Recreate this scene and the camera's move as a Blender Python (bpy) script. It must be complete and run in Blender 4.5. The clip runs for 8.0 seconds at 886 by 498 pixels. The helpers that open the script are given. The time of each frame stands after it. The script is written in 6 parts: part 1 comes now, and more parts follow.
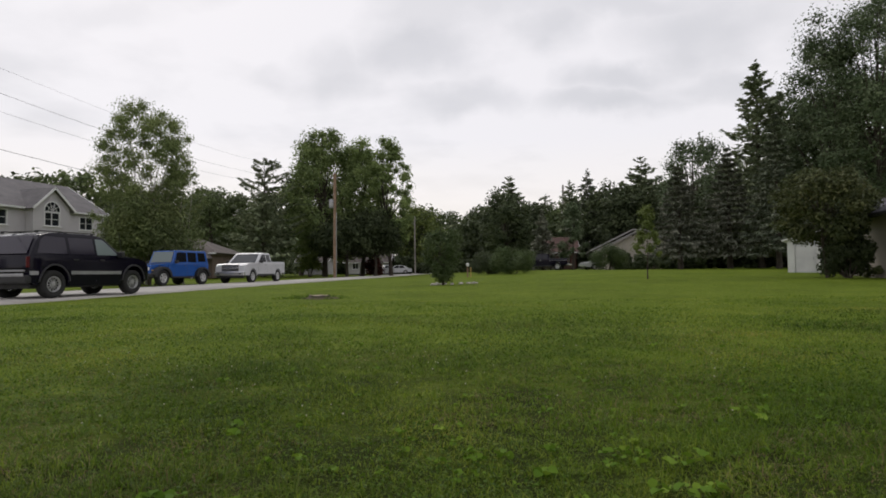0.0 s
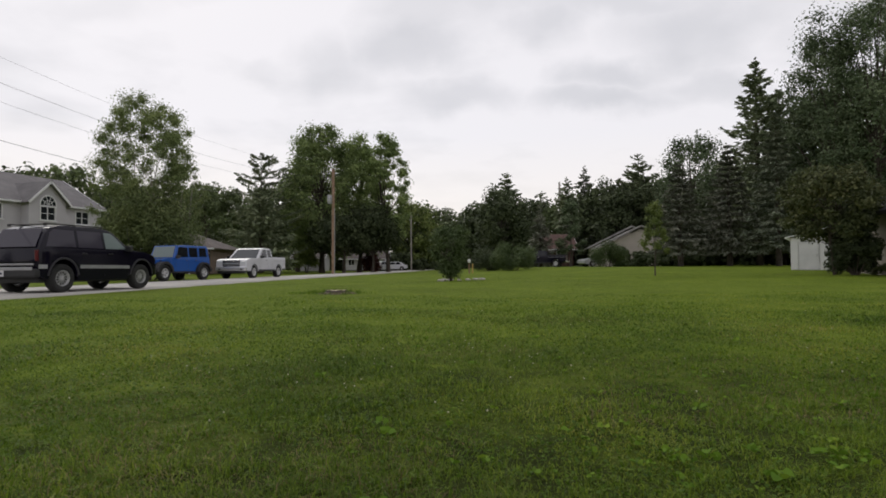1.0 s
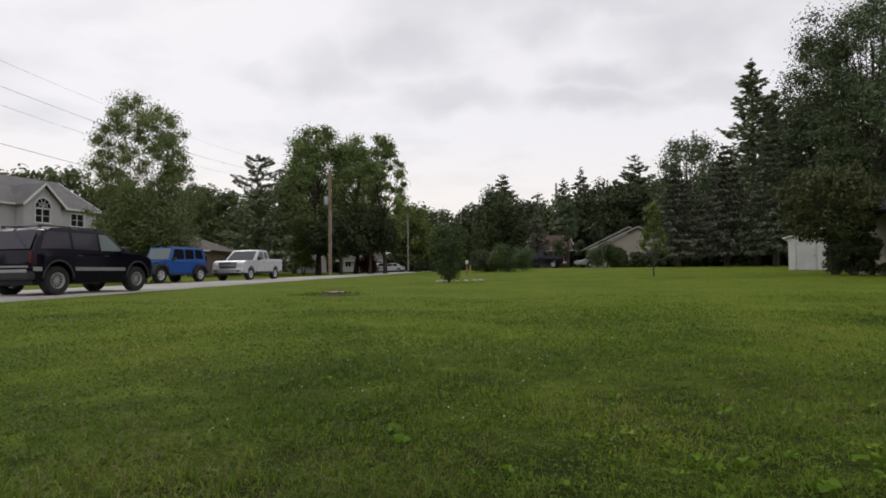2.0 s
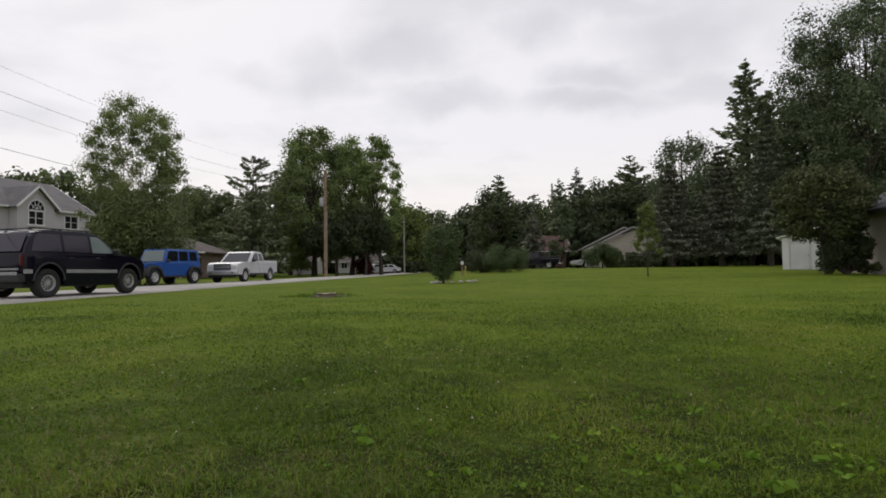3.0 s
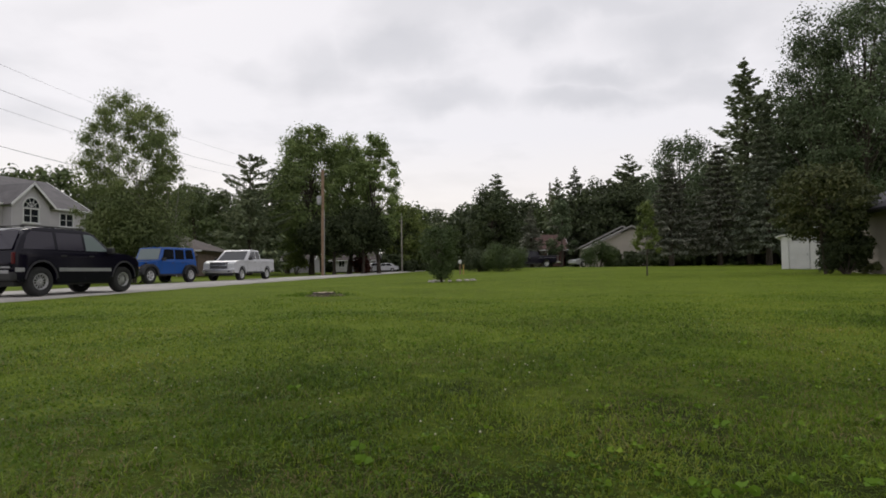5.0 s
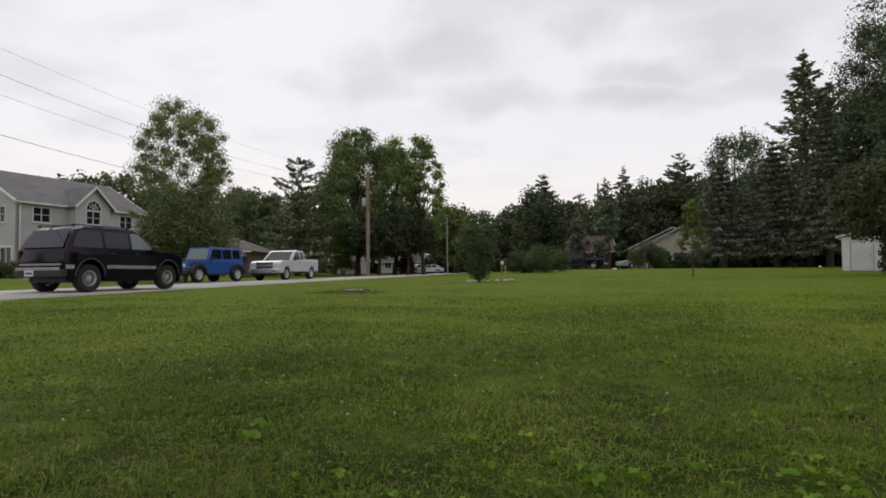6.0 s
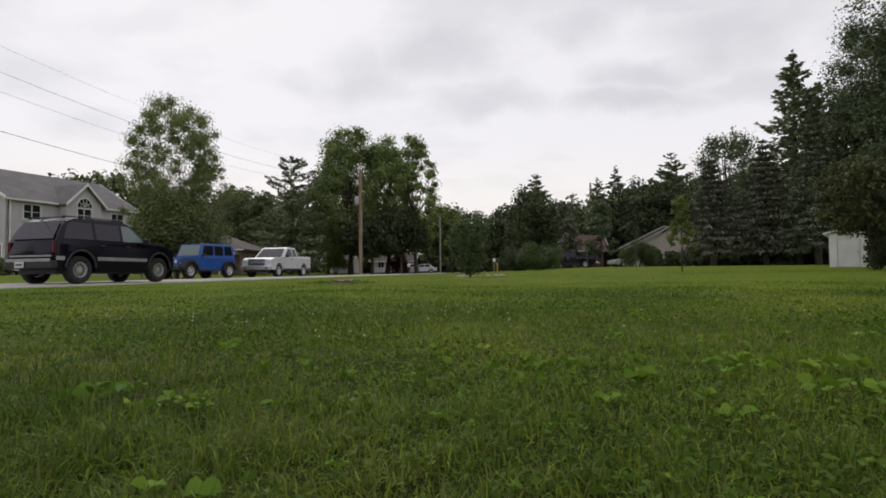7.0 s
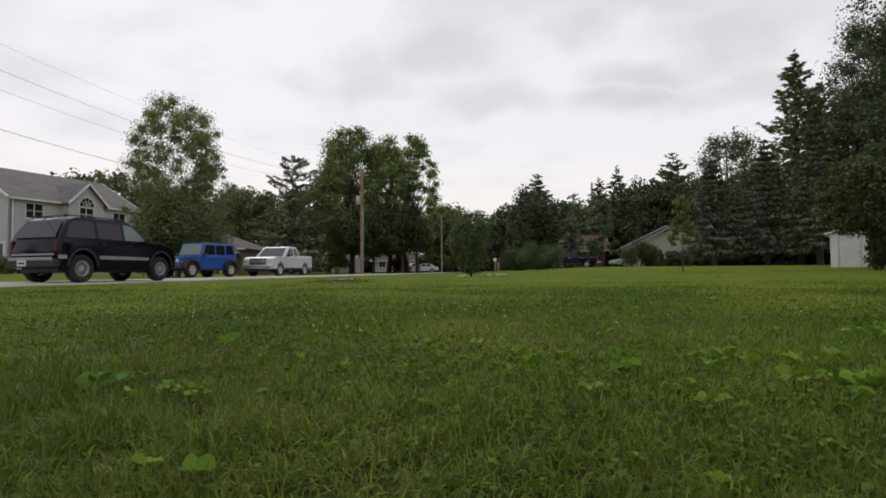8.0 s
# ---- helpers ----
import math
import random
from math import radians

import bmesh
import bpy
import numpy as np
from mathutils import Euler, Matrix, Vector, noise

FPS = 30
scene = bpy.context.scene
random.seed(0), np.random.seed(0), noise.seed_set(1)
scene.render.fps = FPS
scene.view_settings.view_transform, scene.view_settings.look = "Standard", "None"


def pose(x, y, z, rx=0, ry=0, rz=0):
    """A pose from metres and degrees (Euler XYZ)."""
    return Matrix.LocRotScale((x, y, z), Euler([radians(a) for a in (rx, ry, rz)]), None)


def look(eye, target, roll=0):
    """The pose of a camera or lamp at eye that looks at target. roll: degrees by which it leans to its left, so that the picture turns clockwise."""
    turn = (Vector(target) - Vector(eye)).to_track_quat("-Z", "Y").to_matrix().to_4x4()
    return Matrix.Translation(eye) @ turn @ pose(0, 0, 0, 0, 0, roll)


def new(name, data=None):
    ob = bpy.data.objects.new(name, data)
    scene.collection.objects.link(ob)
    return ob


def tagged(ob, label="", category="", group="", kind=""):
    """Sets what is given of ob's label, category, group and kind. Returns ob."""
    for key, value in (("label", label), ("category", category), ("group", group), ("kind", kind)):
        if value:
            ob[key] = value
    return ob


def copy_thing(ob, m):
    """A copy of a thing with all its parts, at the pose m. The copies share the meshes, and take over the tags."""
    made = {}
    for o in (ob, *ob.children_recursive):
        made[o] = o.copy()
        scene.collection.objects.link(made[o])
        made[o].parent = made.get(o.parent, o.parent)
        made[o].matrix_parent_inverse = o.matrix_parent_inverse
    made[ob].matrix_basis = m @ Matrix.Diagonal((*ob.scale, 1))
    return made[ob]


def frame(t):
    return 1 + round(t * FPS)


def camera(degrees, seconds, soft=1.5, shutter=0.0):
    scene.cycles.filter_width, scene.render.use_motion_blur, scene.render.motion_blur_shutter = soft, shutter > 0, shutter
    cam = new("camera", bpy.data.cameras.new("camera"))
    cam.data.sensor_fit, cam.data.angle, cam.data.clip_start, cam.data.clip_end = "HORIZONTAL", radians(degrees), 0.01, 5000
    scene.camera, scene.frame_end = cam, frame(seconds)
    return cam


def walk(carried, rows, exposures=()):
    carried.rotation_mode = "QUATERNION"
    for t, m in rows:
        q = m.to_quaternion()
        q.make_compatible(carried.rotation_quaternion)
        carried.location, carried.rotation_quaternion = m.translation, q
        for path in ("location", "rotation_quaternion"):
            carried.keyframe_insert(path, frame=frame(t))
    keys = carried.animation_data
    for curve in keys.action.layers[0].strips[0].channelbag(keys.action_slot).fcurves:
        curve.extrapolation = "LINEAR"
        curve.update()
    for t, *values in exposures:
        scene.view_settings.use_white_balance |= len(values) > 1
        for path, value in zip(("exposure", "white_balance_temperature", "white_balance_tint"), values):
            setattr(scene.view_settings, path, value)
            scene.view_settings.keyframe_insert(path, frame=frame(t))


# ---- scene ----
# camera: lens and path
cam = camera(75.0, 8.0, soft=1.75)
PATH = [
    (0.0, (0.421, 0.568, 0.656), (0.358, 2.566, 0.729), -0.7),
    (0.5, (0.067, 0.609, 0.624), (0.013, 2.607, 0.696), -0.3),
    (1.0, (-0.221, 0.739, 0.617), (-0.258, 2.738, 0.679), -0.5),
    (1.5, (-0.329, 0.828, 0.612), (-0.358, 2.827, 0.676), -0.6),
    (3.0, (-0.178, 0.858, 0.606), (-0.192, 2.856, 0.676), -0.9),
    (3.5, (-0.215, 0.936, 0.606), (-0.22, 2.935, 0.675), -0.9),
    (4.0, (-0.27, 1.0, 0.614), (-0.268, 2.999, 0.679), -0.8),
    (5.5, (-0.06, 1.091, 0.61), (-0.083, 3.09, 0.676), -0.8),
    (6.0, (0.234, 1.158, 0.511), (0.062, 3.149, 0.586), -0.6),
    (6.5, (0.269, 1.103, 0.389), (0.103, 3.095, 0.464), -0.5),
    (7.0, (0.336, 1.048, 0.267), (0.186, 3.041, 0.345), -0.6),
    (7.5, (0.372, 1.026, 0.263), (0.227, 3.019, 0.34), -0.5),
    (8.0, (0.362, 1.011, 0.255), (0.207, 3.003, 0.332), -0.5),
]
walk(cam, [(t, look(eye, target, roll)) for t, eye, target, roll in PATH], exposures=[(0.0, 0.0), (8.0, 0.0)])

# world: bright overcast sky with soft grey cloud undersides, weak wide sun behind the cloud
SUN_EL, SUN_AZ = radians(38), radians(-30)
world = bpy.data.worlds.new("overcast_sky")
scene.world = world
world.use_nodes = True
wn, wl = world.node_tree.nodes, world.node_tree.links
wn.clear()
w_out = wn.new("ShaderNodeOutputWorld")
w_bg = wn.new("ShaderNodeBackground")
w_sky = wn.new("ShaderNodeTexSky")
w_sky.sky_type, w_sky.sun_disc = "NISHITA", False
w_sky.sun_elevation, w_sky.sun_rotation = SUN_EL, SUN_AZ
w_dim = wn.new("ShaderNodeVectorMath")
w_dim.operation = "SCALE"
w_dim.inputs["Scale"].default_value = 1.0
w_tc = wn.new("ShaderNodeTexCoord")
w_sep = wn.new("ShaderNodeSeparateXYZ")
w_lift = wn.new("ShaderNodeMath")
w_lift.operation = "MAXIMUM"
w_lift.inputs[1].default_value = 0.0
w_add = wn.new("ShaderNodeMath")
w_add.inputs[1].default_value = 0.16
w_div = wn.new("ShaderNodeVectorMath")
w_div.operation = "DIVIDE"
w_comb = wn.new("ShaderNodeCombineXYZ")
w_n1 = wn.new("ShaderNodeTexNoise")
w_n1.inputs["Scale"].default_value = 2.3
w_n1.inputs["Detail"].default_value = 6.0
w_n1.inputs["Roughness"].default_value = 0.5
w_map = wn.new("ShaderNodeMapping")
w_map.inputs["Location"].default_value = (3.1, 1.7, 0.0)
w_ramp = wn.new("ShaderNodeValToRGB")
w_ramp.color_ramp.elements[0].position, w_ramp.color_ramp.elements[0].color = 0.30, (7.8, 7.65, 7.95, 1)
w_ramp.color_ramp.elements[1].position, w_ramp.color_ramp.elements[1].color = 0.55, (9.15, 8.9, 9.2, 1)
w_hor = wn.new("ShaderNodeValToRGB")
w_hor.color_ramp.elements[0].position, w_hor.color_ramp.elements[0].color = 0.06, (1, 1, 1, 1)
w_hor.color_ramp.elements[1].position, w_hor.color_ramp.elements[1].color = 0.22, (0, 0, 0, 1)
w_mixh = wn.new("ShaderNodeMix")
w_mixh.data_type = "RGBA"
w_mixh.inputs["B"].default_value = (9.95, 9.25, 8.8, 1)
w_mix = wn.new("ShaderNodeMix")
w_mix.data_type = "RGBA"
w_mix.inputs["Factor"].default_value = 0.93
wl.new(w_tc.outputs["Generated"], w_sep.inputs[0])
wl.new(w_sep.outputs["Z"], w_lift.inputs[0])
wl.new(w_lift.outputs[0], w_add.inputs[0])
for axis in ("X", "Y", "Z"):
    wl.new(w_add.outputs[0], w_comb.inputs[axis])
wl.new(w_tc.outputs["Generated"], w_div.inputs[0])
wl.new(w_comb.outputs[0], w_div.inputs[1])
wl.new(w_div.outputs[0], w_map.inputs["Vector"])
wl.new(w_map.outputs[0], w_n1.inputs["Vector"])
wl.new(w_n1.outputs["Fac"], w_ramp.inputs[0])
wl.new(w_lift.outputs[0], w_hor.inputs[0])
wl.new(w_hor.outputs[0], w_mixh.inputs["Factor"])
# grey cloud undersides ahead: centre and half size as tangents of bearing and height
w_front = wn.new("ShaderNodeMath")
w_front.operation = "MAXIMUM"
w_front.inputs[1].default_value = 0.05
w_fcomb = wn.new("ShaderNodeCombineXYZ")
w_flat = wn.new("ShaderNodeVectorMath")
w_flat.operation = "DIVIDE"
wl.new(w_sep.outputs["Y"], w_front.inputs[0])
for axis in ("X", "Y", "Z"):
    wl.new(w_front.outputs[0], w_fcomb.inputs[axis])
wl.new(w_tc.outputs["Generated"], w_flat.inputs[0])
wl.new(w_fcomb.outputs[0], w_flat.inputs[1])
w_fray = wn.new("ShaderNodeTexNoise")
w_fray.inputs["Scale"].default_value, w_fray.inputs["Detail"].default_value = 9.0, 5.0
w_warp = wn.new("ShaderNodeVectorMath")
w_warp.operation = "MULTIPLY_ADD"
w_warp.inputs[1].default_value = (0.16, 0.0, 0.10)
wl.new(w_flat.outputs[0], w_fray.inputs["Vector"])
wl.new(w_fray.outputs["Color"], w_warp.inputs[0])
wl.new(w_flat.outputs[0], w_warp.inputs[2])
w_last = None
for u, v, ru, rv, grey in ((-0.22, 0.355, 0.085, 0.065, 0.55), (-0.09, 0.385, 0.13, 0.060, 0.7), (0.01, 0.295, 0.12, 0.042, 0.6), (-0.33, 0.34, 0.065, 0.028, 0.3),
                           (0.17, 0.43, 0.09, 0.045, 0.6), (0.27, 0.335, 0.10, 0.040, 0.75), (0.26, 0.29, 0.16, 0.034, 0.75), (0.42, 0.41, 0.16, 0.075, 0.65),
                           (0.47, 0.30, 0.11, 0.030, 0.5), (0.30, 0.46, 0.22, 0.040, 0.6), (-0.62, 0.47, 0.14, 0.04, 0.3), (0.75, 0.40, 0.2, 0.08, 0.5)):
    off, fit_, far_, fade = wn.new("ShaderNodeVectorMath"), wn.new("ShaderNodeVectorMath"), wn.new("ShaderNodeVectorMath"), wn.new("ShaderNodeMapRange")
    off.operation, fit_.operation, far_.operation = "SUBTRACT", "MULTIPLY", "LENGTH"
    off.inputs[1].default_value = (u + 0.08, 1.0, v + 0.05)
    fit_.inputs[1].default_value = (1 / ru, 0.0, 1 / rv)
    fade.interpolation_type = "SMOOTHSTEP"
    fade.inputs["From Min"].default_value, fade.inputs["From Max"].default_value = 0.2, 1.25
    fade.inputs["To Min"].default_value, fade.inputs["To Max"].default_value = 0.85 * grey, 0.0
    wl.new(w_warp.outputs[0], off.inputs[0])
    wl.new(off.outputs[0], fit_.inputs[0])
    wl.new(fit_.outputs[0], far_.inputs[0])
    wl.new(far_.outputs["Value"], fade.inputs["Value"])
    if w_last is None:
        w_last = fade
    else:
        top = wn.new("ShaderNodeMath")
        top.operation = "MAXIMUM"
        wl.new(w_last.outputs[0], top.inputs[0])
        wl.new(fade.outputs[0], top.inputs[1])
        w_last = top
w_cloud = wn.new("ShaderNodeMix")
w_cloud.data_type = "RGBA"
w_cloud.inputs["B"].default_value = (6.05, 6.05, 6.4, 1)
wl.new(w_last.outputs[0], w_cloud.inputs["Factor"])
wl.new(w_ramp.outputs[0], w_cloud.inputs["A"])
wl.new(w_cloud.outputs["Result"], w_mixh.inputs["A"])
wl.new(w_sky.outputs[0], w_dim.inputs[0])
wl.new(w_dim.outputs[0], w_mix.inputs["A"])
wl.new(w_mixh.outputs["Result"], w_mix.inputs["B"])
wl.new(w_mix.outputs["Result"], w_bg.inputs["Color"])
w_bg.inputs["Strength"].default_value = 0.1
wl.new(w_bg.outputs[0], w_out.inputs["Surface"])

sun = new("sun", bpy.data.lights.new("sun", "SUN"))
sun.data.energy, sun.data.angle, sun.data.color = 0.8, radians(25), (1.0, 0.95, 0.88)
sun.matrix_world = pose(0, 0, 60) @ Matrix.Rotation(-SUN_AZ, 4, "Z") @ pose(0, 0, 0, -(90 - math.degrees(SUN_EL)), 0, 0)


# ---- materials ----
def nodes_of(name):
    m = bpy.data.materials.new(name)
    m.use_nodes = True
    return m, m.node_tree.nodes, m.node_tree.links, m.node_tree.nodes["Principled BSDF"]


def surface(name, dark, light, rough=0.7, scale=4.0, fine=60.0, bump=0.15, metal=0.0, coat=0.0, spread=0.0):
    """Two scales of variation between two colours, with fine relief."""
    m, n, l, b = nodes_of(name)
    tc = n.new("ShaderNodeTexCoord")
    big, small = n.new("ShaderNodeTexNoise"), n.new("ShaderNodeTexNoise")
    big.inputs["Scale"].default_value, big.inputs["Detail"].default_value = scale, 4
    small.inputs["Scale"].default_value, small.inputs["Detail"].default_value = fine, 3
    mixf = n.new("ShaderNodeMix")
    mixf.inputs["Factor"].default_value = 0.4
    ramp = n.new("ShaderNodeValToRGB")
    ramp.color_ramp.elements[0].position, ramp.color_ramp.elements[1].position = 0.32, 0.68
    ramp.color_ramp.elements[0].color, ramp.color_ramp.elements[1].color = (*dark, 1), (*light, 1)
    for t in (big, small):
        l.new(tc.outputs["Object"], t.inputs["Vector"])
    l.new(big.outputs["Fac"], mixf.inputs["A"])
    l.new(small.outputs["Fac"], mixf.inputs["B"])
    l.new(mixf.outputs["Result"], ramp.inputs[0])
    if spread:
        info, hsv, mr = n.new("ShaderNodeObjectInfo"), n.new("ShaderNodeHueSaturation"), n.new("ShaderNodeMapRange")
        mr.inputs["To Min"].default_value, mr.inputs["To Max"].default_value = 1 - spread, 1 + spread
        l.new(info.outputs["Random"], mr.inputs["Value"])
        l.new(mr.outputs[0], hsv.inputs["Value"])
        l.new(ramp.outputs[0], hsv.inputs["Color"])
        l.new(hsv.outputs[0], b.inputs["Base Color"])
    else:
        l.new(ramp.outputs[0], b.inputs["Base Color"])
    b.inputs["Roughness"].default_value, b.inputs["Metallic"].default_value, b.inputs["Coat Weight"].default_value = rough, metal, coat
    b.inputs["Coat Roughness"].default_value = 0.06
    if bump:
        bp = n.new("ShaderNodeBump")
        bp.inputs["Strength"].default_value, bp.inputs["Distance"].default_value = bump, 0.02
        l.new(small.outputs["Fac"], bp.inputs["Height"])
        l.new(bp.outputs[0], b.inputs["Normal"])
    return m


def leaf(name, cols, through_light=0.3, rough=0.55, patch=0.6):
    """Foliage: each leaf its own shade, larger patches of tone, some light through the leaf."""
    m, n, l, b = nodes_of(name)
    geo, ramp = n.new("ShaderNodeNewGeometry"), n.new("ShaderNodeValToRGB")
    ramp.color_ramp.elements[0].color, ramp.color_ramp.elements[1].color = (*cols[0], 1), (*cols[-1], 1)
    for i, c in enumerate(cols[1:-1]):
        e = ramp.color_ramp.elements.new((i + 1) / (len(cols) - 1))
        e.color = (*c, 1)
    tc, big, mixf = n.new("ShaderNodeTexCoord"), n.new("ShaderNodeTexNoise"), n.new("ShaderNodeMix")
    big.inputs["Scale"].default_value, big.inputs["Detail"].default_value = patch, 3
    mixf.inputs["Factor"].default_value = 0.55
    l.new(tc.outputs["Object"], big.inputs["Vector"])
    l.new(geo.outputs["Random Per Island"], mixf.inputs["A"])
    wide = n.new("ShaderNodeMapRange")
    wide.inputs["From Min"].default_value, wide.inputs["From Max"].default_value = 0.3, 0.7
    l.new(big.outputs["Fac"], wide.inputs["Value"])
    l.new(wide.outputs[0], mixf.inputs["B"])
    l.new(mixf.outputs["Result"], ramp.inputs[0])
    info, hsv, mr = n.new("ShaderNodeObjectInfo"), n.new("ShaderNodeHueSaturation"), n.new("ShaderNodeMapRange")
    mr.inputs["To Min"].default_value, mr.inputs["To Max"].default_value = 0.82, 1.18
    l.new(info.outputs["Random"], mr.inputs["Value"])
    l.new(mr.outputs[0], hsv.inputs["Value"])
    l.new(ramp.outputs[0], hsv.inputs["Color"])
    tr, mixs = n.new("ShaderNodeBsdfTranslucent"), n.new("ShaderNodeMixShader")
    l.new(hsv.outputs[0], b.inputs["Base Color"])
    l.new(hsv.outputs[0], tr.inputs["Color"])
    b.inputs["Roughness"].default_value = rough
    b.inputs["Specular IOR Level"].default_value = 0.11
    mixs.inputs[0].default_value = through_light
    l.new(b.outputs[0], mixs.inputs[1])
    l.new(tr.outputs[0], mixs.inputs[2])
    l.new(mixs.outputs[0], n["Material Output"].inputs["Surface"])
    return m


def lawn_material():
    m, n, l, b = nodes_of("lawn_soil_and_grass")
    tc = n.new("ShaderNodeTexCoord")
    tex = []
    for s, d in ((0.35, 4), (2.2, 4), (38.0, 4)):
        t = n.new("ShaderNodeTexNoise")
        t.inputs["Scale"].default_value, t.inputs["Detail"].default_value = s, d
        l.new(tc.outputs["Object"], t.inputs["Vector"])
        tex.append(t)
    m1, m2 = n.new("ShaderNodeMix"), n.new("ShaderNodeMix")
    m1.inputs["Factor"].default_value, m2.inputs["Factor"].default_value = 0.45, 0.4
    l.new(tex[0].outputs["Fac"], m1.inputs["A"])
    l.new(tex[1].outputs["Fac"], m1.inputs["B"])
    l.new(m1.outputs["Result"], m2.inputs["A"])
    l.new(tex[2].outputs["Fac"], m2.inputs["B"])
    ramp = n.new("ShaderNodeValToRGB")
    e = ramp.color_ramp.elements
    e[0].position, e[0].color = 0.30, (0.052, 0.071, 0.009, 1)
    e[1].position, e[1].color = 0.72, (0.182, 0.212, 0.030, 1)
    mid = e.new(0.5)
    mid.color = (0.102, 0.146, 0.015, 1)
    l.new(m2.outputs["Result"], ramp.inputs[0])
    # weedy, thin lawn up close; blade-gap shade is painted into its soil colour
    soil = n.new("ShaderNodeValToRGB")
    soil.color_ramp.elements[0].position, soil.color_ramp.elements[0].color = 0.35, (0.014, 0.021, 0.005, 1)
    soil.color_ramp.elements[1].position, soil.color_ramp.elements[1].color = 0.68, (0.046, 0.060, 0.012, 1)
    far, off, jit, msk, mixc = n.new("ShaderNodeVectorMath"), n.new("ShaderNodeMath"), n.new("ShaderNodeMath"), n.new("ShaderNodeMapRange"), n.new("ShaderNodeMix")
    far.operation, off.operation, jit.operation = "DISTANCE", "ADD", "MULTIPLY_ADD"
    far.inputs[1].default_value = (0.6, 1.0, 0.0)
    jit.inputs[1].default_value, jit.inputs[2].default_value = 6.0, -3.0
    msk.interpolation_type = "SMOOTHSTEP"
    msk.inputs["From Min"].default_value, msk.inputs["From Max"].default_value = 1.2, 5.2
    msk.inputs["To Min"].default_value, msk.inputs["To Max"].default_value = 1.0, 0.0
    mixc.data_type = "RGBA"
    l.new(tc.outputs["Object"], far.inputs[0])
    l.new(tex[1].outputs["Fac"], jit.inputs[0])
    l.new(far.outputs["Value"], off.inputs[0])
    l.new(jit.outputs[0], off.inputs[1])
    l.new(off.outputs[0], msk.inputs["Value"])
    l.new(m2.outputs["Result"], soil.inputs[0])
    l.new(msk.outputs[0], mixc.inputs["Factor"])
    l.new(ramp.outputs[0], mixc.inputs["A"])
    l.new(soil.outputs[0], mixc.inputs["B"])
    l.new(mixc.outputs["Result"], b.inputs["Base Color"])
    bp = n.new("ShaderNodeBump")
    bp.inputs["Strength"].default_value, bp.inputs["Distance"].default_value = 0.8, 0.04
    l.new(tex[2].outputs["Fac"], bp.inputs["Height"])
    l.new(bp.outputs[0], b.inputs["Normal"])
    b.inputs["Roughness"].default_value = 0.9
    b.inputs["Specular IOR Level"].default_value = 0.04
    return m


M_lawn = lawn_material()
M_blade = leaf("grass_blade", [(0.027, 0.05, 0.006), (0.074, 0.137, 0.013), (0.134, 0.205, 0.022), (0.219, 0.276, 0.035), (0.333, 0.261, 0.088)], 0.35, 0.5, 0.5)
# bluer, darker copy of the blade colours, with near-lawn shade painted in
M_shadedblade = leaf("shaded_blue_green_blade", [(0.019, 0.039, 0.007), (0.048, 0.085, 0.016), (0.089, 0.13, 0.025), (0.149, 0.176, 0.045), (0.239, 0.197, 0.077)], 0.35, 0.45, 0.8)
M_weed = leaf("broad_weed_leaf", [(0.052, 0.112, 0.01), (0.104, 0.185, 0.017), (0.202, 0.286, 0.031)], 0.3, 0.7, 2.0)
M_clover = leaf("clover_leaf", [(0.034, 0.074, 0.008), (0.074, 0.137, 0.013), (0.137, 0.215, 0.026)], 0.3, 0.6, 1.5)
M_straw = leaf("dead_straw", [(0.10, 0.075, 0.04), (0.19, 0.145, 0.075), (0.30, 0.24, 0.13)], 0.2, 0.8, 1.0)
M_flower = surface("clover_blossom", (0.36, 0.35, 0.24), (0.52, 0.50, 0.38), 0.8, 20, 200, 0)
M_road = surface("worn_pale_asphalt", (0.31, 0.295, 0.275), (0.45, 0.43, 0.40), 0.9, 0.4, 30, 0.3)
M_bark = surface("grey_brown_bark", (0.03, 0.024, 0.019), (0.09, 0.072, 0.056), 0.95, 3, 25, 0.8)
M_birchbark = surface("pale_birch_bark", (0.10, 0.088, 0.075), (0.36, 0.34, 0.30), 0.85, 4, 18, 0.4)
M_oakleaf = leaf("oak_leaf", [(0.081, 0.12, 0.048), (0.186, 0.244, 0.09), (0.329, 0.403, 0.146)], 0.36)
M_woodleaf = leaf("far_wood_leaf", [(0.042, 0.060, 0.028), (0.090, 0.118, 0.05), (0.16, 0.195, 0.082)], 0.25)
M_limeleaf = leaf("yellow_green_leaf", [(0.085, 0.122, 0.034), (0.150, 0.190, 0.055), (0.23, 0.265, 0.085)], 0.35)
M_birchleaf = leaf("birch_leaf", [(0.084, 0.117, 0.045), (0.167, 0.207, 0.082), (0.268, 0.304, 0.125)], 0.3)
M_aspenleaf = leaf("aspen_leaf", [(0.051, 0.081, 0.039), (0.113, 0.153, 0.077), (0.251, 0.293, 0.174)], 0.25)
M_shrubleaf = leaf("viburnum_leaf", [(0.04, 0.056, 0.023), (0.096, 0.114, 0.045), (0.219, 0.214, 0.092)], 0.25)
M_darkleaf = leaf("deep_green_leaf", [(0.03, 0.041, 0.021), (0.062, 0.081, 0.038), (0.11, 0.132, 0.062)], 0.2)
M_hedge = leaf("hedge_leaf", [(0.037, 0.058, 0.024), (0.079, 0.111, 0.043), (0.133, 0.17, 0.068)], 0.25)
M_spruce = leaf("spruce_needle", [(0.056, 0.073, 0.048), (0.122, 0.142, 0.099), (0.244, 0.255, 0.186)], 0.12, 0.7)
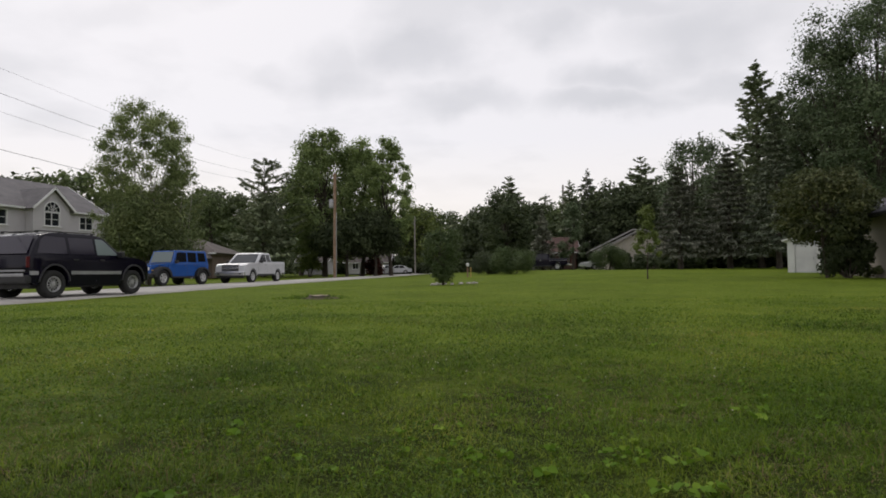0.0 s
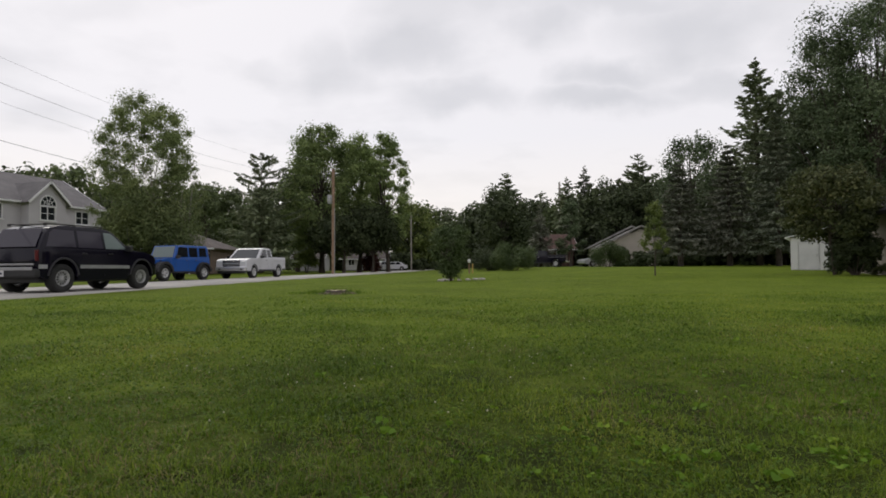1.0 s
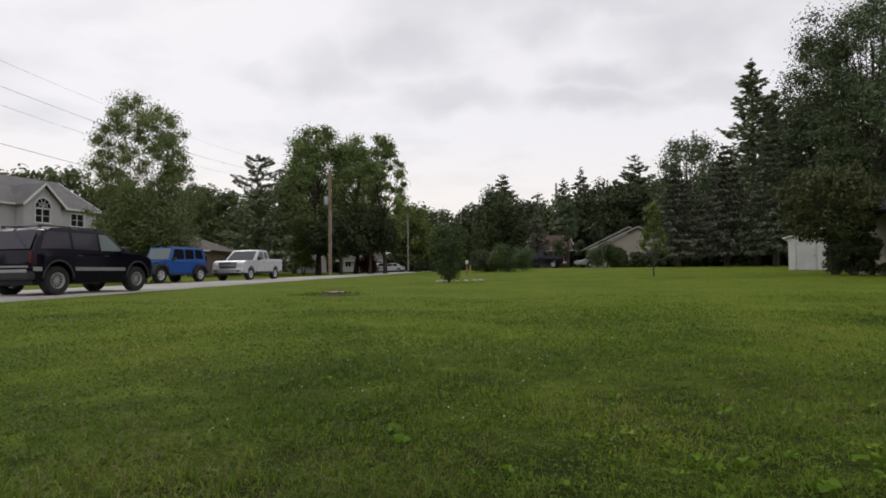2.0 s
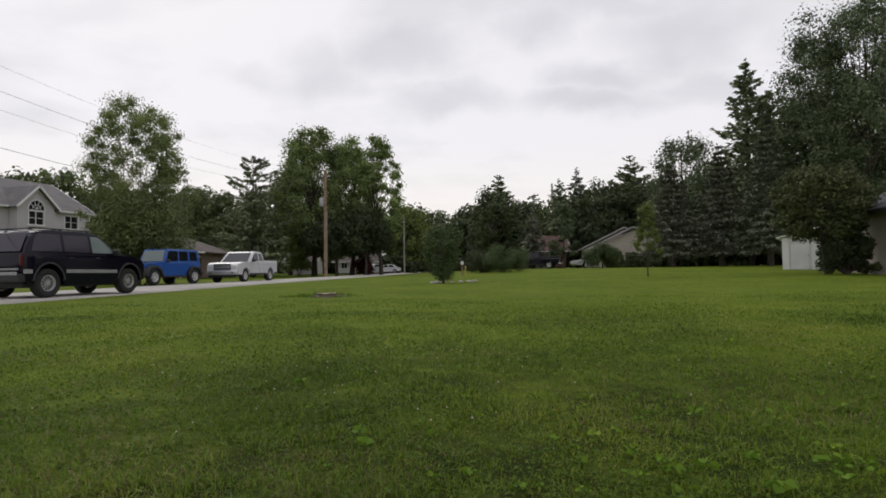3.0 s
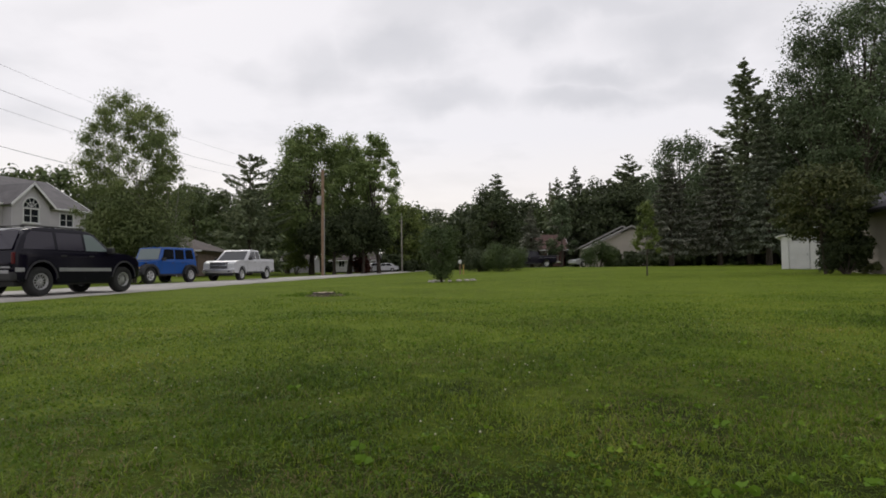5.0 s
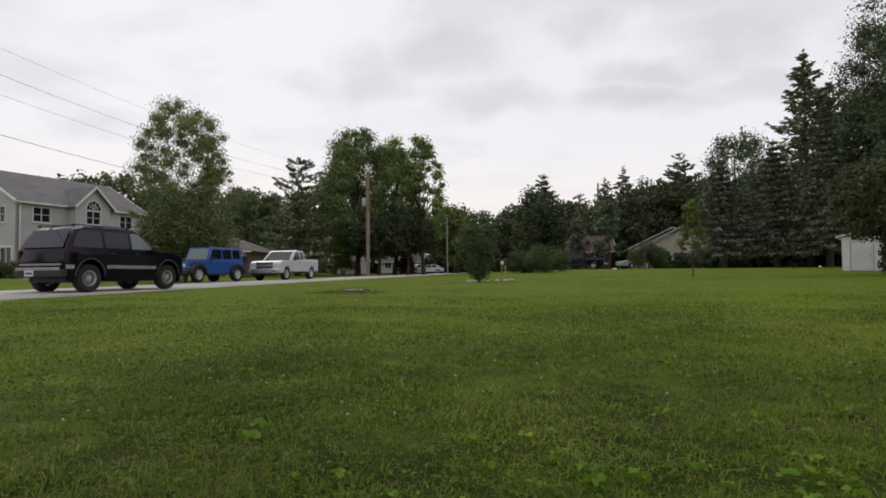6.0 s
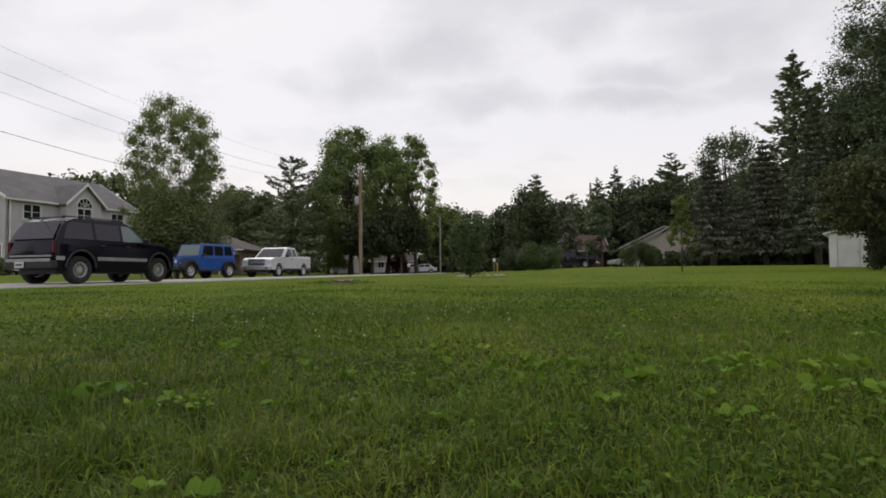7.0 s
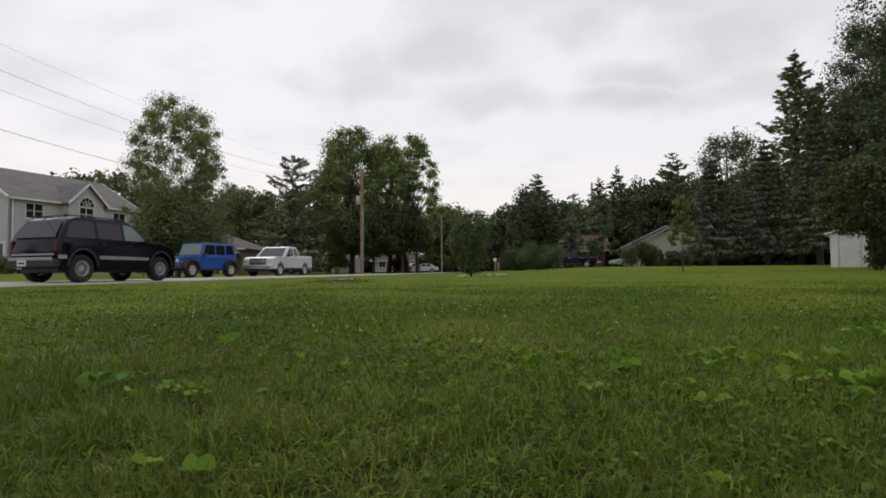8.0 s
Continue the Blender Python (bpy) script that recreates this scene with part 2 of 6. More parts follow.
M_bluespruce = leaf("blue_spruce_needle", [(0.071, 0.083, 0.061), (0.155, 0.166, 0.125), (0.317, 0.313, 0.244)], 0.12, 0.7)
M_pine = leaf("pine_needle", [(0.083, 0.106, 0.065), (0.17, 0.203, 0.118), (0.335, 0.363, 0.217)], 0.15, 0.7)


# ---- helpers of shape ----
rng = np.random.default_rng(7)


def poly_mesh(name, V, sizes, loops, mat):
    """A mesh out of arrays: corners, corners to a face, and the face corners in turn."""
    me = bpy.data.meshes.new(name)
    V = np.asarray(V, np.float32)
    sizes, loops = np.asarray(sizes, np.int32), np.asarray(loops, np.int32)
    me.vertices.add(len(V))
    me.vertices.foreach_set("co", V.ravel())
    me.loops.add(len(loops))
    me.loops.foreach_set("vertex_index", loops)
    me.polygons.add(len(sizes))
    me.polygons.foreach_set("loop_start", np.concatenate(([0], np.cumsum(sizes)[:-1])).astype(np.int32))
    me.update(calc_edges=True)
    me.validate()
    me.materials.append(mat)
    return me


def unit(v):
    return v / (np.linalg.norm(v, axis=-1, keepdims=True) + 1e-9)


def leaf_cloud(C, U, N, a, b):
    """Rhombic leaves: centres C, long axes U, normals N, half length a, half width b. Returns corner array."""
    U = unit(U)
    W = unit(np.cross(N, U))
    a, b = np.asarray(a).reshape(-1, 1), np.asarray(b).reshape(-1, 1)
    fold = unit(np.cross(U, W)) * b * 0.35
    return np.stack([C - U * a, C + W * b + fold, C + U * a, C - W * b + fold], 1).reshape(-1, 3)


def leaf_mesh(name, V, mat):
    n = len(V) // 4
    return poly_mesh(name, V, np.full(n, 4), np.arange(4 * n), mat)


def tube_arrays(pts, radii, sides=7):
    """Corners and quads of a tapered tube along pts."""
    pts = np.asarray(pts, float)
    d = unit(np.gradient(pts, axis=0))
    ref = np.array([0.0, 1, 0]) if abs(d[0][1]) < 0.8 else np.array([1.0, 0, 0])
    s = unit(np.cross(d, ref))
    t = np.cross(d, s)
    ang = np.linspace(0, 2 * np.pi, sides, endpoint=False)
    V = pts[:, None] + (s[:, None] * np.cos(ang)[None, :, None] + t[:, None] * np.sin(ang)[None, :, None]) * np.asarray(radii)[:, None, None]
    Q = []
    for i in range(len(pts) - 1):
        for k in range(sides):
            k2 = (k + 1) % sides
            Q.append((i * sides + k, i * sides + k2, (i + 1) * sides + k2, (i + 1) * sides + k))
    return V.reshape(-1, 3), Q


def tubes_mesh(name, tubes, mat, sides=7):
    V, Q, at = [], [], 0
    for pts, radii in tubes:
        v, q = tube_arrays(pts, radii, sides)
        V.append(v)
        Q += [tuple(i + at for i in f) for f in q]
        at += len(v)
    me = bpy.data.meshes.new(name)
    me.from_pydata(np.concatenate(V).tolist(), [], Q)
    for p in me.polygons:
        p.use_smooth = True
    me.materials.append(mat)
    return me


def child(name, me, parent, label=""):
    ob = new(name, me)
    ob.parent = parent
    if label:
        ob["label"] = label
    return ob


def part(name, bm, mat, parent=None, label=""):
    """Links a bmesh as one mesh object under a thing or a part."""
    me = bpy.data.meshes.new(name)
    bm.to_mesh(me)
    bm.free()
    me.materials.append(mat)
    return child(name, me, parent, label)


def thing(name, label, category, m=None, group="", kind=""):
    ob = new(name)
    ob.empty_display_size = 0.2
    if m is not None:
        ob.matrix_world = m
    return tagged(ob, label, category, group, kind)


def smooth(t):
    t = np.clip(t, 0, 1)
    return t * t * (3 - 2 * t)


def ground_z(x, y):
    """Height of the lawn: level near the road, a slow rise towards the back and the right."""
    x, y = np.asarray(x, float), np.asarray(y, float)
    rise = 0.5 * smooth((y - 12) / 38) * smooth((x + 5) / 16) + 0.3 * smooth((-x - 17) / 9)
    fade = smooth((x + 9.3) / 2.0)
    lumps = 0.016 * np.sin(x * 1.7 + 0.6 * np.sin(y * 0.9)) * np.sin(y * 1.3 + 0.4) + 0.02 * np.sin(x * 0.45 + 1) * np.sin(y * 0.37)
    return rise + lumps * fade * smooth((60 - np.abs(y)) / 30)


def gz(x, y):
    return float(ground_z(x, y))


# ---- ground and road ----
gx = np.unique(np.concatenate([np.arange(-12, 14, 0.4), np.arange(-40, 60, 2.5), np.linspace(-900, 900, 37)]))
gy = np.unique(np.concatenate([np.arange(-4, 30, 0.4), np.arange(-30, 120, 2.5), np.linspace(-600, 1500, 43)]))
GX, GY = np.meshgrid(gx, gy)
GV = np.stack([GX, GY, ground_z(GX, GY)], -1).reshape(-1, 3)
ny, nx = GX.shape
ii = (np.arange(ny - 1)[:, None] * nx + np.arange(nx - 1)[None, :]).reshape(-1)
GL = np.stack([ii, ii + 1, ii + 1 + nx, ii + nx], 1).ravel()
ground = tagged(new("ground", poly_mesh("ground", GV, np.full(len(ii), 4), GL, M_lawn)), "mown green lawn with worn brownish patches", "lawn", kind="structure")
for p in ground.data.polygons:
    p.use_smooth = True


def road_near(y):
    return np.interp(y, [-60, 14, 31, 58, 100, 170, 400], [-11.0, -9.65, -9.2, -7.2, -5.4, -3.0, 30.0])


def road_far(y):
    return np.interp(y, [-60, 14, 31, 58, 100, 170, 400], [-17.0, -15.4, -14.3, -12.6, -10.9, -8.8, 24.0])


ry = np.concatenate([np.arange(-60, 170, 1.0), np.arange(170, 400, 10.0)])
rv, rl = [], []
for i, y in enumerate(ry):
    wob = 0.07 * math.sin(y * 1.9) + 0.05 * math.sin(y * 4.7 + 1)
    a, b = float(road_near(y)) + wob, float(road_far(y)) - wob * 0.8
    rv += [(a, y, -0.03), (a, y, 0.028), ((a + b) / 2, y, 0.07), (b, y, 0.028), (b, y, -0.03)]
for i in range(len(ry) - 1):
    for k in range(4):
        rl += [i * 5 + k, i * 5 + k + 5, i * 5 + k + 6, i * 5 + k + 1]
rl = np.array(rl).reshape(-1, 4)[:, ::-1].ravel()
tagged(new("road", poly_mesh("road", rv, np.full(len(rl) // 4, 4), rl, M_road)), "pale worn asphalt street with ragged grass edges", "road", kind="structure")


# ---- trees ----
def limbs_to(centres, height, r0, seed, start=0.25, lean=0.0):
    """A tapered trunk with limbs that reach some of the crown's clumps."""
    r = np.random.default_rng(seed)
    zs = np.linspace(0, height * 0.86, 9)
    bend = np.cumsum(r.normal(0, height * 0.008, (9, 2)), 0)
    bend -= bend[0]
    path = np.column_stack([bend[:, 0] + lean * zs, bend[:, 1], zs])
    tubes = [(path, r0 * np.linspace(1, 0.16, 9) * np.array([1.25] + [1] * 8))]
    for c in centres:
        z0 = max(height * start, min(c[2] * 0.62, height * 0.75)) * r.uniform(0.85, 1.0)
        base = np.array([np.interp(z0, zs, path[:, i]) for i in range(3)])
        t = np.linspace(0, 1, 5)[:, None]
        mid = (base + c) / 2 + np.array([0, 0, -0.06 * height * r.random()])
        p = base * (1 - t) ** 2 + 2 * mid * t * (1 - t) + c * t ** 2
        rr = r0 * 0.36 * np.interp(z0, [0, height], [1, 0.35])
        tubes.append((p, rr * np.linspace(1, 0.25, 5)))
    return tubes


def crown_points(r, height, base, radius, clumps, shape, clump=1.0):
    """Centres and radii of leaf clumps inside an uneven crown."""
    out = []
    for i in range(clumps):
        u = (i + r.random()) / clumps
        z = base + (height - base) * u
        if shape == "round":
            w = radius * (1 - (2 * u - 0.9) ** 2 * 0.75) ** 0.5 if abs(2 * u - 0.9) < 1.15 else radius * 0.3
        elif shape == "vase":
            w = radius * (0.28 + 0.72 * min(1.0, u * 1.7)) * (1.0 if u < 0.75 else 1.0 - 1.6 * (u - 0.75))
        elif shape == "tall":
            w = radius * (0.55 + 0.45 * math.sin(math.pi * min(1, u * 1.05 + 0.1)))
            w *= 1.0 if u < 0.8 else 0.75
        else:
            w = radius * (1.05 - 0.75 * u)
        ang = i * 2.4 + r.uniform(-0.5, 0.5)
        rr = w * r.uniform(0.35, 1.0) ** 0.6
        out.append((rr * math.cos(ang), rr * math.sin(ang), z + r.uniform(-0.03, 0.03) * height, r.uniform(0.22, 0.42) * radius * clump))
    return np.array(out)


def broadleaf(name, label, x, y, height, base, radius, mat, bark=None, clumps=26, leaves=7000, size=0.2, shape="round", r0=0.22, seed=1, droop=0.0, stems=1, at_z=None, solid=0.5, category="tree", kind="", clump=0.8):
    """A broadleaved tree: trunk, limbs and a crown of single leaves set in uneven clumps."""
    r = np.random.default_rng(seed)
    tree = thing(name, label, category, pose(x, y, gz(x, y) if at_z is None else at_z), kind=kind)
    cl = crown_points(r, height - radius * 0.18, base + radius * 0.2, radius * (0.95 + 0.3 * (1 - clump)), clumps, shape, clump)
    tubes = []
    for s in range(stems):
        pick = cl[r.permutation(clumps)[: max(4, clumps // (2 * stems))], :3]
        t = limbs_to(pick, height * (1 - 0.1 * s), r0, seed + s, min(0.3, base / height + 0.04), (s - (stems - 1) / 2) * 0.09)
        tubes += t
    child("trunk", tubes_mesh("trunk", tubes, bark or M_bark), tree)
    k = r.choice(clumps, leaves, p=cl[:, 3] ** 2 / (cl[:, 3] ** 2).sum())
    d = unit(r.normal(0, 1, (leaves, 3)))
    d[:, 2] *= 0.8
    rad = cl[k, 3:4] * np.minimum(1.5 if size < 0.2 else 1.25, 0.2 + 0.3 * solid + 0.7 * np.abs(r.normal(0, 1, (leaves, 1))))
    C = cl[k, :3] + d * rad
    stray = r.random(leaves) < 0.06
    C[stray] += r.normal(0, radius * 0.06, (stray.sum(), 3))
    C[:, 2] = np.maximum(C[:, 2], base * r.uniform(0.85, 1.1, leaves))
    N = unit(d + r.normal(0, 0.6, (leaves, 3)) + np.array([0, 0, 0.5]))
    U = r.normal(0, 1, (leaves, 3)) + np.array([0, 0, -droop * 2])
    U -= N * (U * N).sum(1, keepdims=True) * (1 - min(1, droop))
    a = size * r.uniform(0.6, 1.25, leaves)
    child("crown", leaf_mesh("crown", leaf_cloud(C, U, N, a, a * (0.62 - 0.25 * min(1, droop))), mat), tree)
    return tree


def conifer(name, label, x, y, height, base, radius, mat, whorls=30, per=8, cards=12, seed=1, droop=0.25, size=0.34, power=0.85, loose=0.12, r0=0.2, at_z=None, tip=0.0, tuft=1.0, layer=0.0):
    """A conifer: straight trunk with whorls of boughs, each carrying needle sprays."""
    r = np.random.default_rng(seed)
    tree = thing(name, label, "tree", pose(x, y, gz(x, y) if at_z is None else at_z))
    child("trunk", tubes_mesh("trunk", [(np.column_stack([np.zeros(5), np.zeros(5), np.linspace(0, height * 0.97, 5)]), r0 * np.array([1.2, 0.9, 0.65, 0.35, 0.06]))], M_bark), tree)
    C, U, N, A = [], [], [], []
    total = whorls * per
    for k in range(total):
        u = min(1.0, max(0.0, (k + r.uniform(-per, per) * 0.7) / total))
        if layer:
            u = min(1.0, max(0.0, (k // per + r.uniform(-0.12, 0.12)) / whorls))
        z = base + (height - base) * u
        ang = k * 2.39996 + r.uniform(-0.5, 0.5)
        L = max(0.22, radius * ((1 - u) ** power + tip * 0.15 * (1 - u)) * r.uniform(1 - loose * 3.0, 1 + loose * 1.3))
        rise = r.normal(0.0, 0.12 * (1 - 0.7 * layer)) - droop * (1.25 - 0.9 * u) + 0.25 * u
        n_ = max(4, int(cards * (0.5 + 0.9 * L / radius)))
        t = r.uniform(0.04, 1.0, n_) ** (0.62 if tuft <= 1 else 0.45)
        out = np.array([math.cos(ang), math.sin(ang), 0])
        side = np.array([-math.sin(ang), math.cos(ang), 0])
        sag = rise * L * t + 0.14 * L * np.maximum(0, t - 0.65) * 2
        off = r.uniform(-1, 1, n_) * 0.25 * L * (1.05 - 0.7 * t)
        hang = -np.abs(r.normal(0, 0.10, n_)) * min(1.0, L)
        C.append(out * (L * t)[:, None] + side * off[:, None] + np.column_stack([np.zeros(n_), np.zeros(n_), z + sag + hang]))
        U.append(out * r.uniform(0.3, 1.0, n_)[:, None] + side * (np.sign(off) * r.uniform(0.1, 1.0, n_))[:, None] + np.column_stack([np.zeros(n_), np.zeros(n_), r.normal(rise * 0.8 - 0.1, 0.35, n_)]))
        N.append(np.tile([0, 0, 0.75], (n_, 1)) + r.normal(0, 0.55 - 0.25 * layer, (n_, 3)))
        A.append(np.minimum(size, 0.12 + L * 0.25) * r.uniform(0.55, 1.25, n_))
    C, U, N, A = np.concatenate(C), np.concatenate(U), np.concatenate(N), np.concatenate(A)
    child("crown", leaf_mesh("crown", leaf_cloud(C, U, N, A, A * 0.36), mat), tree)
    return tree


def shrub(name, label, x, y, width, height, mat, leaves=5000, size=0.09, seed=1, base=0.0, category="bush", lean=0.0, deep=None):
    """A bush: several stems from the ground and leaves in uneven clumps."""
    r = np.random.default_rng(seed)
    ob = thing(name, label, category, pose(x, y, gz(x, y)))
    n = 22
    cl = np.column_stack([r.uniform(-1, 1, n) * width / 2 * 0.72, r.uniform(-1, 1, n) * (deep or width) / 2 * 0.72, r.uniform(0.2, 0.82, n) * height])
    f = np.sqrt(np.clip(1 - (cl[:, 0] / (width / 2)) ** 2, 0.15, 1))
    cl[:, 2] = base + (height - base) * (cl[:, 2] / height) * f
    cl[:, 0] += lean * cl[:, 2]
    cr = r.uniform(0.2, 0.3, n) * min(width, height)
    tubes = []
    for c in cl[:9]:
        t = np.linspace(0, 1, 4)[:, None]
        root = np.array([c[0] * 0.15, c[1] * 0.15, -0.03])
        tubes.append((root * (1 - t) + c * t, 0.025 * np.linspace(1, 0.3, 4) * (0.6 + height * 0.3)))
    child("stems", tubes_mesh("stems", tubes, M_bark, 5), ob)
    k = r.integers(0, n, leaves)
    d = unit(r.normal(0, 1, (leaves, 3)))
    C = cl[k] + d * (cr[k] * (0.45 + 0.65 * r.random(leaves)))[:, None]
    C[:, 2] = np.abs(C[:, 2] - 0.02) + 0.02
    N = unit(d + r.normal(0, 0.6, (leaves, 3)) + np.array([0, 0, 0.4]))
    U = r.normal(0, 1, (leaves, 3))
    U -= N * (U * N).sum(1, keepdims=True)
    a = size * r.uniform(0.6, 1.3, leaves)
    child("leaves", leaf_mesh("leaves", leaf_cloud(C, U, N, a, a * 0.6), mat), ob)
    return ob


def scaled_copy(ob, x, y, s, turn, sz=1.0, at_z=None):
    return copy_thing(ob, pose(x, y, (gz(x, y) if at_z is None else at_z) - 0.05, 0, 0, turn) @ Matrix.Diagonal((s, s, s * sz, 1)))


# across the street
birch = broadleaf("birch_tree", "tall light-green birch with several pale stems beside the street", -18.1, 34, 10.65, 4.1, 2.45, M_birchleaf, M_birchbark, 84, 34000, 0.068, "round", 0.06, 37, 0.6, 3, solid=0.1, clump=0.6)
broadleaf("birch_tree", "thin side birch with sparse hanging leaves", -16.19, 34.6, 6.87, 3.6, 1.4, M_birchleaf, M_birchbark, 34, 3200, 0.065, "round", 0.05, 24, 0.7, 2, solid=0.0, clump=0.55)
broadleaf("birch_tree", "thin side birch with sparse hanging leaves", -20.39, 34.4, 7.11, 3.2, 1.3, M_birchleaf, M_birchbark, 34, 3400, 0.065, "round", 0.05, 25, 0.7, 2, solid=0.0, clump=0.55)
shrub("willow_bush", "broad dense willow bush below the birch", -17.5, 33.2, 4.4, 5.0, M_birchleaf, 26000, 0.075, 12, 0.3)
conifer("white_pine", "dark white pine with open upper boughs", -22.08, 66, 13.63, 1.0, 4.3, M_pine, 17, 8, 80, 13, -0.05, 0.2, 0.36, 0.2, 0.24, tip=0.5, tuft=2.0, layer=0.6)
conifer("white_pine", "dark dense pine behind the parked pickup", -20.94, 62, 9.0, 0.8, 4.2, M_pine, 20, 8, 24, 14, 0.1, 0.42, 0.7, 0.2)
broadleaf("oak_tree", "large dark oak with gaps in its high crown", -16.82, 73, 18.78, 2.0, 5.4, M_oakleaf, None, 95, 31000, 0.165, "tall", 0.34, 15, solid=0.05, clump=0.62)
broadleaf("oak_tree", "large dark oak beside the utility pole", -12.43, 75, 17.3, 2.0, 4.2, M_oakleaf, None, 66, 21000, 0.165, "tall", 0.32, 16, solid=0.05, clump=0.65)
broadleaf("oak_tree", "dark narrow oak at the end of the grove", -8.3, 72, 17.01, 4.0, 3.0, M_oakleaf, None, 60, 16000, 0.15, "tall", 0.24, 17, solid=0.05, clump=0.65)
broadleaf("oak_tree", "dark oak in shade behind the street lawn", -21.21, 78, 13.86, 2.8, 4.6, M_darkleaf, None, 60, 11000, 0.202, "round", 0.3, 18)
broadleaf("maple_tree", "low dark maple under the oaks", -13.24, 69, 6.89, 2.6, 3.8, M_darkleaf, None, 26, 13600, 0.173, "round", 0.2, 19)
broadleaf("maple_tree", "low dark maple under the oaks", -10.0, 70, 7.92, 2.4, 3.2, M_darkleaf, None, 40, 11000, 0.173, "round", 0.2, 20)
broadleaf("linden_tree", "green linden beyond the grove", -7.98, 112, 12.82, 1.0, 5.0, M_limeleaf, None, 60, 8500, 0.259, "round", 0.3, 21)

broadleaf("maple_tree", "dark maple beyond the low house", -35.71, 94, 13.13, 0.4, 5.0, M_woodleaf, None, 34, 9000, 0.24, "round", 0.3, 26)
broadleaf("maple_tree", "dark maple beyond the low house", -39.73, 92, 13.56, 0.4, 5.0, M_woodleaf, None, 34, 9000, 0.24, "round", 0.3, 27)

# lawn side, far
conifer("fir_tree", "tall dark fir in the far wood", 8.29, 92, 14.93, 1.0, 4.2, M_pine, 22, 8, 20, 31, 0.0, 0.5, 0.62, 0.25, 0.3)
broadleaf("maple_tree", "dark broad maple in the far wood", 7.15, 88, 11.93, 0.8, 4.4, M_darkleaf, None, 60, 11500, 0.216, "round", 0.3, 32)
conifer("spruce_tree", "dark spruce with a pointed top", 18.67, 84, 14.47, 0.8, 3.6, M_spruce, 26, 8, 14, 33, 0.1, 0.45, 0.75, 0.2)
conifer("spruce_tree", "dark spruce with a pointed top", 16.94, 88, 13.47, 0.8, 3.6, M_pine, 22, 8, 16, 34, 0.05, 0.45, 0.7, 0.22)
broadleaf("poplar_tree", "slim grey-green poplar before the far house", 13.73, 70, 7.83, 1.2, 1.6, M_aspenleaf, None, 20, 5950, 0.144, "tall", 0.14, 35)
conifer("spruce_tree", "young grey-green spruce in the far garden", 10.45, 72, 7.48, 0.4, 2.4, M_bluespruce, 22, 8, 10, 36, 0.2, 0.34)
conifer("spruce_tree", "dark tall spruce behind the pale garage", 25.19, 80, 15.37, 0.8, 4.6, M_pine, 24, 8, 18, 37, 0.0, 0.5, 0.6, 0.25)
broadleaf("maple_tree", "dark maple behind the pale garage", 22.1, 82, 12.25, 0.8, 4.6, M_darkleaf, None, 60, 10500, 0.216, "round", 0.3, 38)
broadleaf("maple_tree", "dark maple behind the pale garage", 23.02, 78, 10.13, 0.8, 4.2, M_darkleaf, None, 56, 10500, 0.202, "round", 0.3, 39)
broadleaf("aspen_tree", "pale grey-green aspen crown above the spruces", 29.29, 72, 16.14, 2.0, 4.2, M_aspenleaf, None, 80, 15000, 0.158, "round", 0.3, 40, solid=0.3)

# the row of spruces
conifer("blue_spruce", "blue-grey spruce with layered drooping boughs", 17.81, 47, 8.44, 1.7, 2.8, M_bluespruce, 17, 14, 40, 51, 0.26, 0.17, 0.95, 0.06, layer=1.0)
conifer("blue_spruce", "blue-grey spruce with layered drooping boughs", 21.69, 47, 9.91, 1.7, 3.0, M_bluespruce, 19, 14, 40, 52, 0.26, 0.17, 0.95, 0.06, layer=1.0)
conifer("blue_spruce", "tall green-grey spruce with layered drooping boughs", 23.88, 44, 11.65, 1.7, 2.9, M_spruce, 22, 14, 40, 53, 0.26, 0.17, 0.9, 0.06, layer=1.0)
conifer("norway_spruce", "very tall dark spruce behind the row", 27.72, 54, 18.97, 1.0, 4.4, M_pine, 30, 9, 34, 54, -0.05, 0.32, 0.62, 0.25, 0.3)
conifer("norway_spruce", "very tall dark spruce behind the row", 30.93, 56, 16.88, 1.0, 4.0, M_pine, 30, 9, 28, 55, 0.0, 0.32, 0.62, 0.25, 0.3)
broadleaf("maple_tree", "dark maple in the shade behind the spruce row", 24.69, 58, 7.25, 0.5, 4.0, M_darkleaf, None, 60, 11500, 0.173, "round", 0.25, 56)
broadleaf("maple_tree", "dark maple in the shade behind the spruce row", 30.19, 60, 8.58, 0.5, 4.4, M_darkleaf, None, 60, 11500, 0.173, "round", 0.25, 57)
broadleaf("maple_tree", "dense dark maple beside the shed", 30.55, 50, 14.6, 0.8, 4.4, M_darkleaf, None, 90, 26000, 0.158, "tall", 0.3, 58)
broadleaf("aspen_tree", "high grey-green aspen with fluttering leaves", 29.14, 46, 19.46, 4.0, 3.6, M_aspenleaf, None, 90, 23000, 0.108, "tall", 0.28, 59, solid=0.25)
broadleaf("aspen_tree", "high grey-green aspen with fluttering leaves", 31.42, 44, 20.59, 4.0, 3.8, M_aspenleaf, None, 90, 23000, 0.108, "tall", 0.28, 60, solid=0.25)
broadleaf("aspen_tree", "high grey-green aspen with fluttering leaves", 35.84, 44, 21.5, 3.0, 4.2, M_aspenleaf, None, 70, 15000, 0.13, "tall", 0.28, 61, solid=0.25)
broadleaf("maple_tree", "dense dark maple behind the tan house", 37.05, 52, 17.31, 0.8, 4.8, M_darkleaf, None, 80, 14000, 0.173, "tall", 0.3, 62)

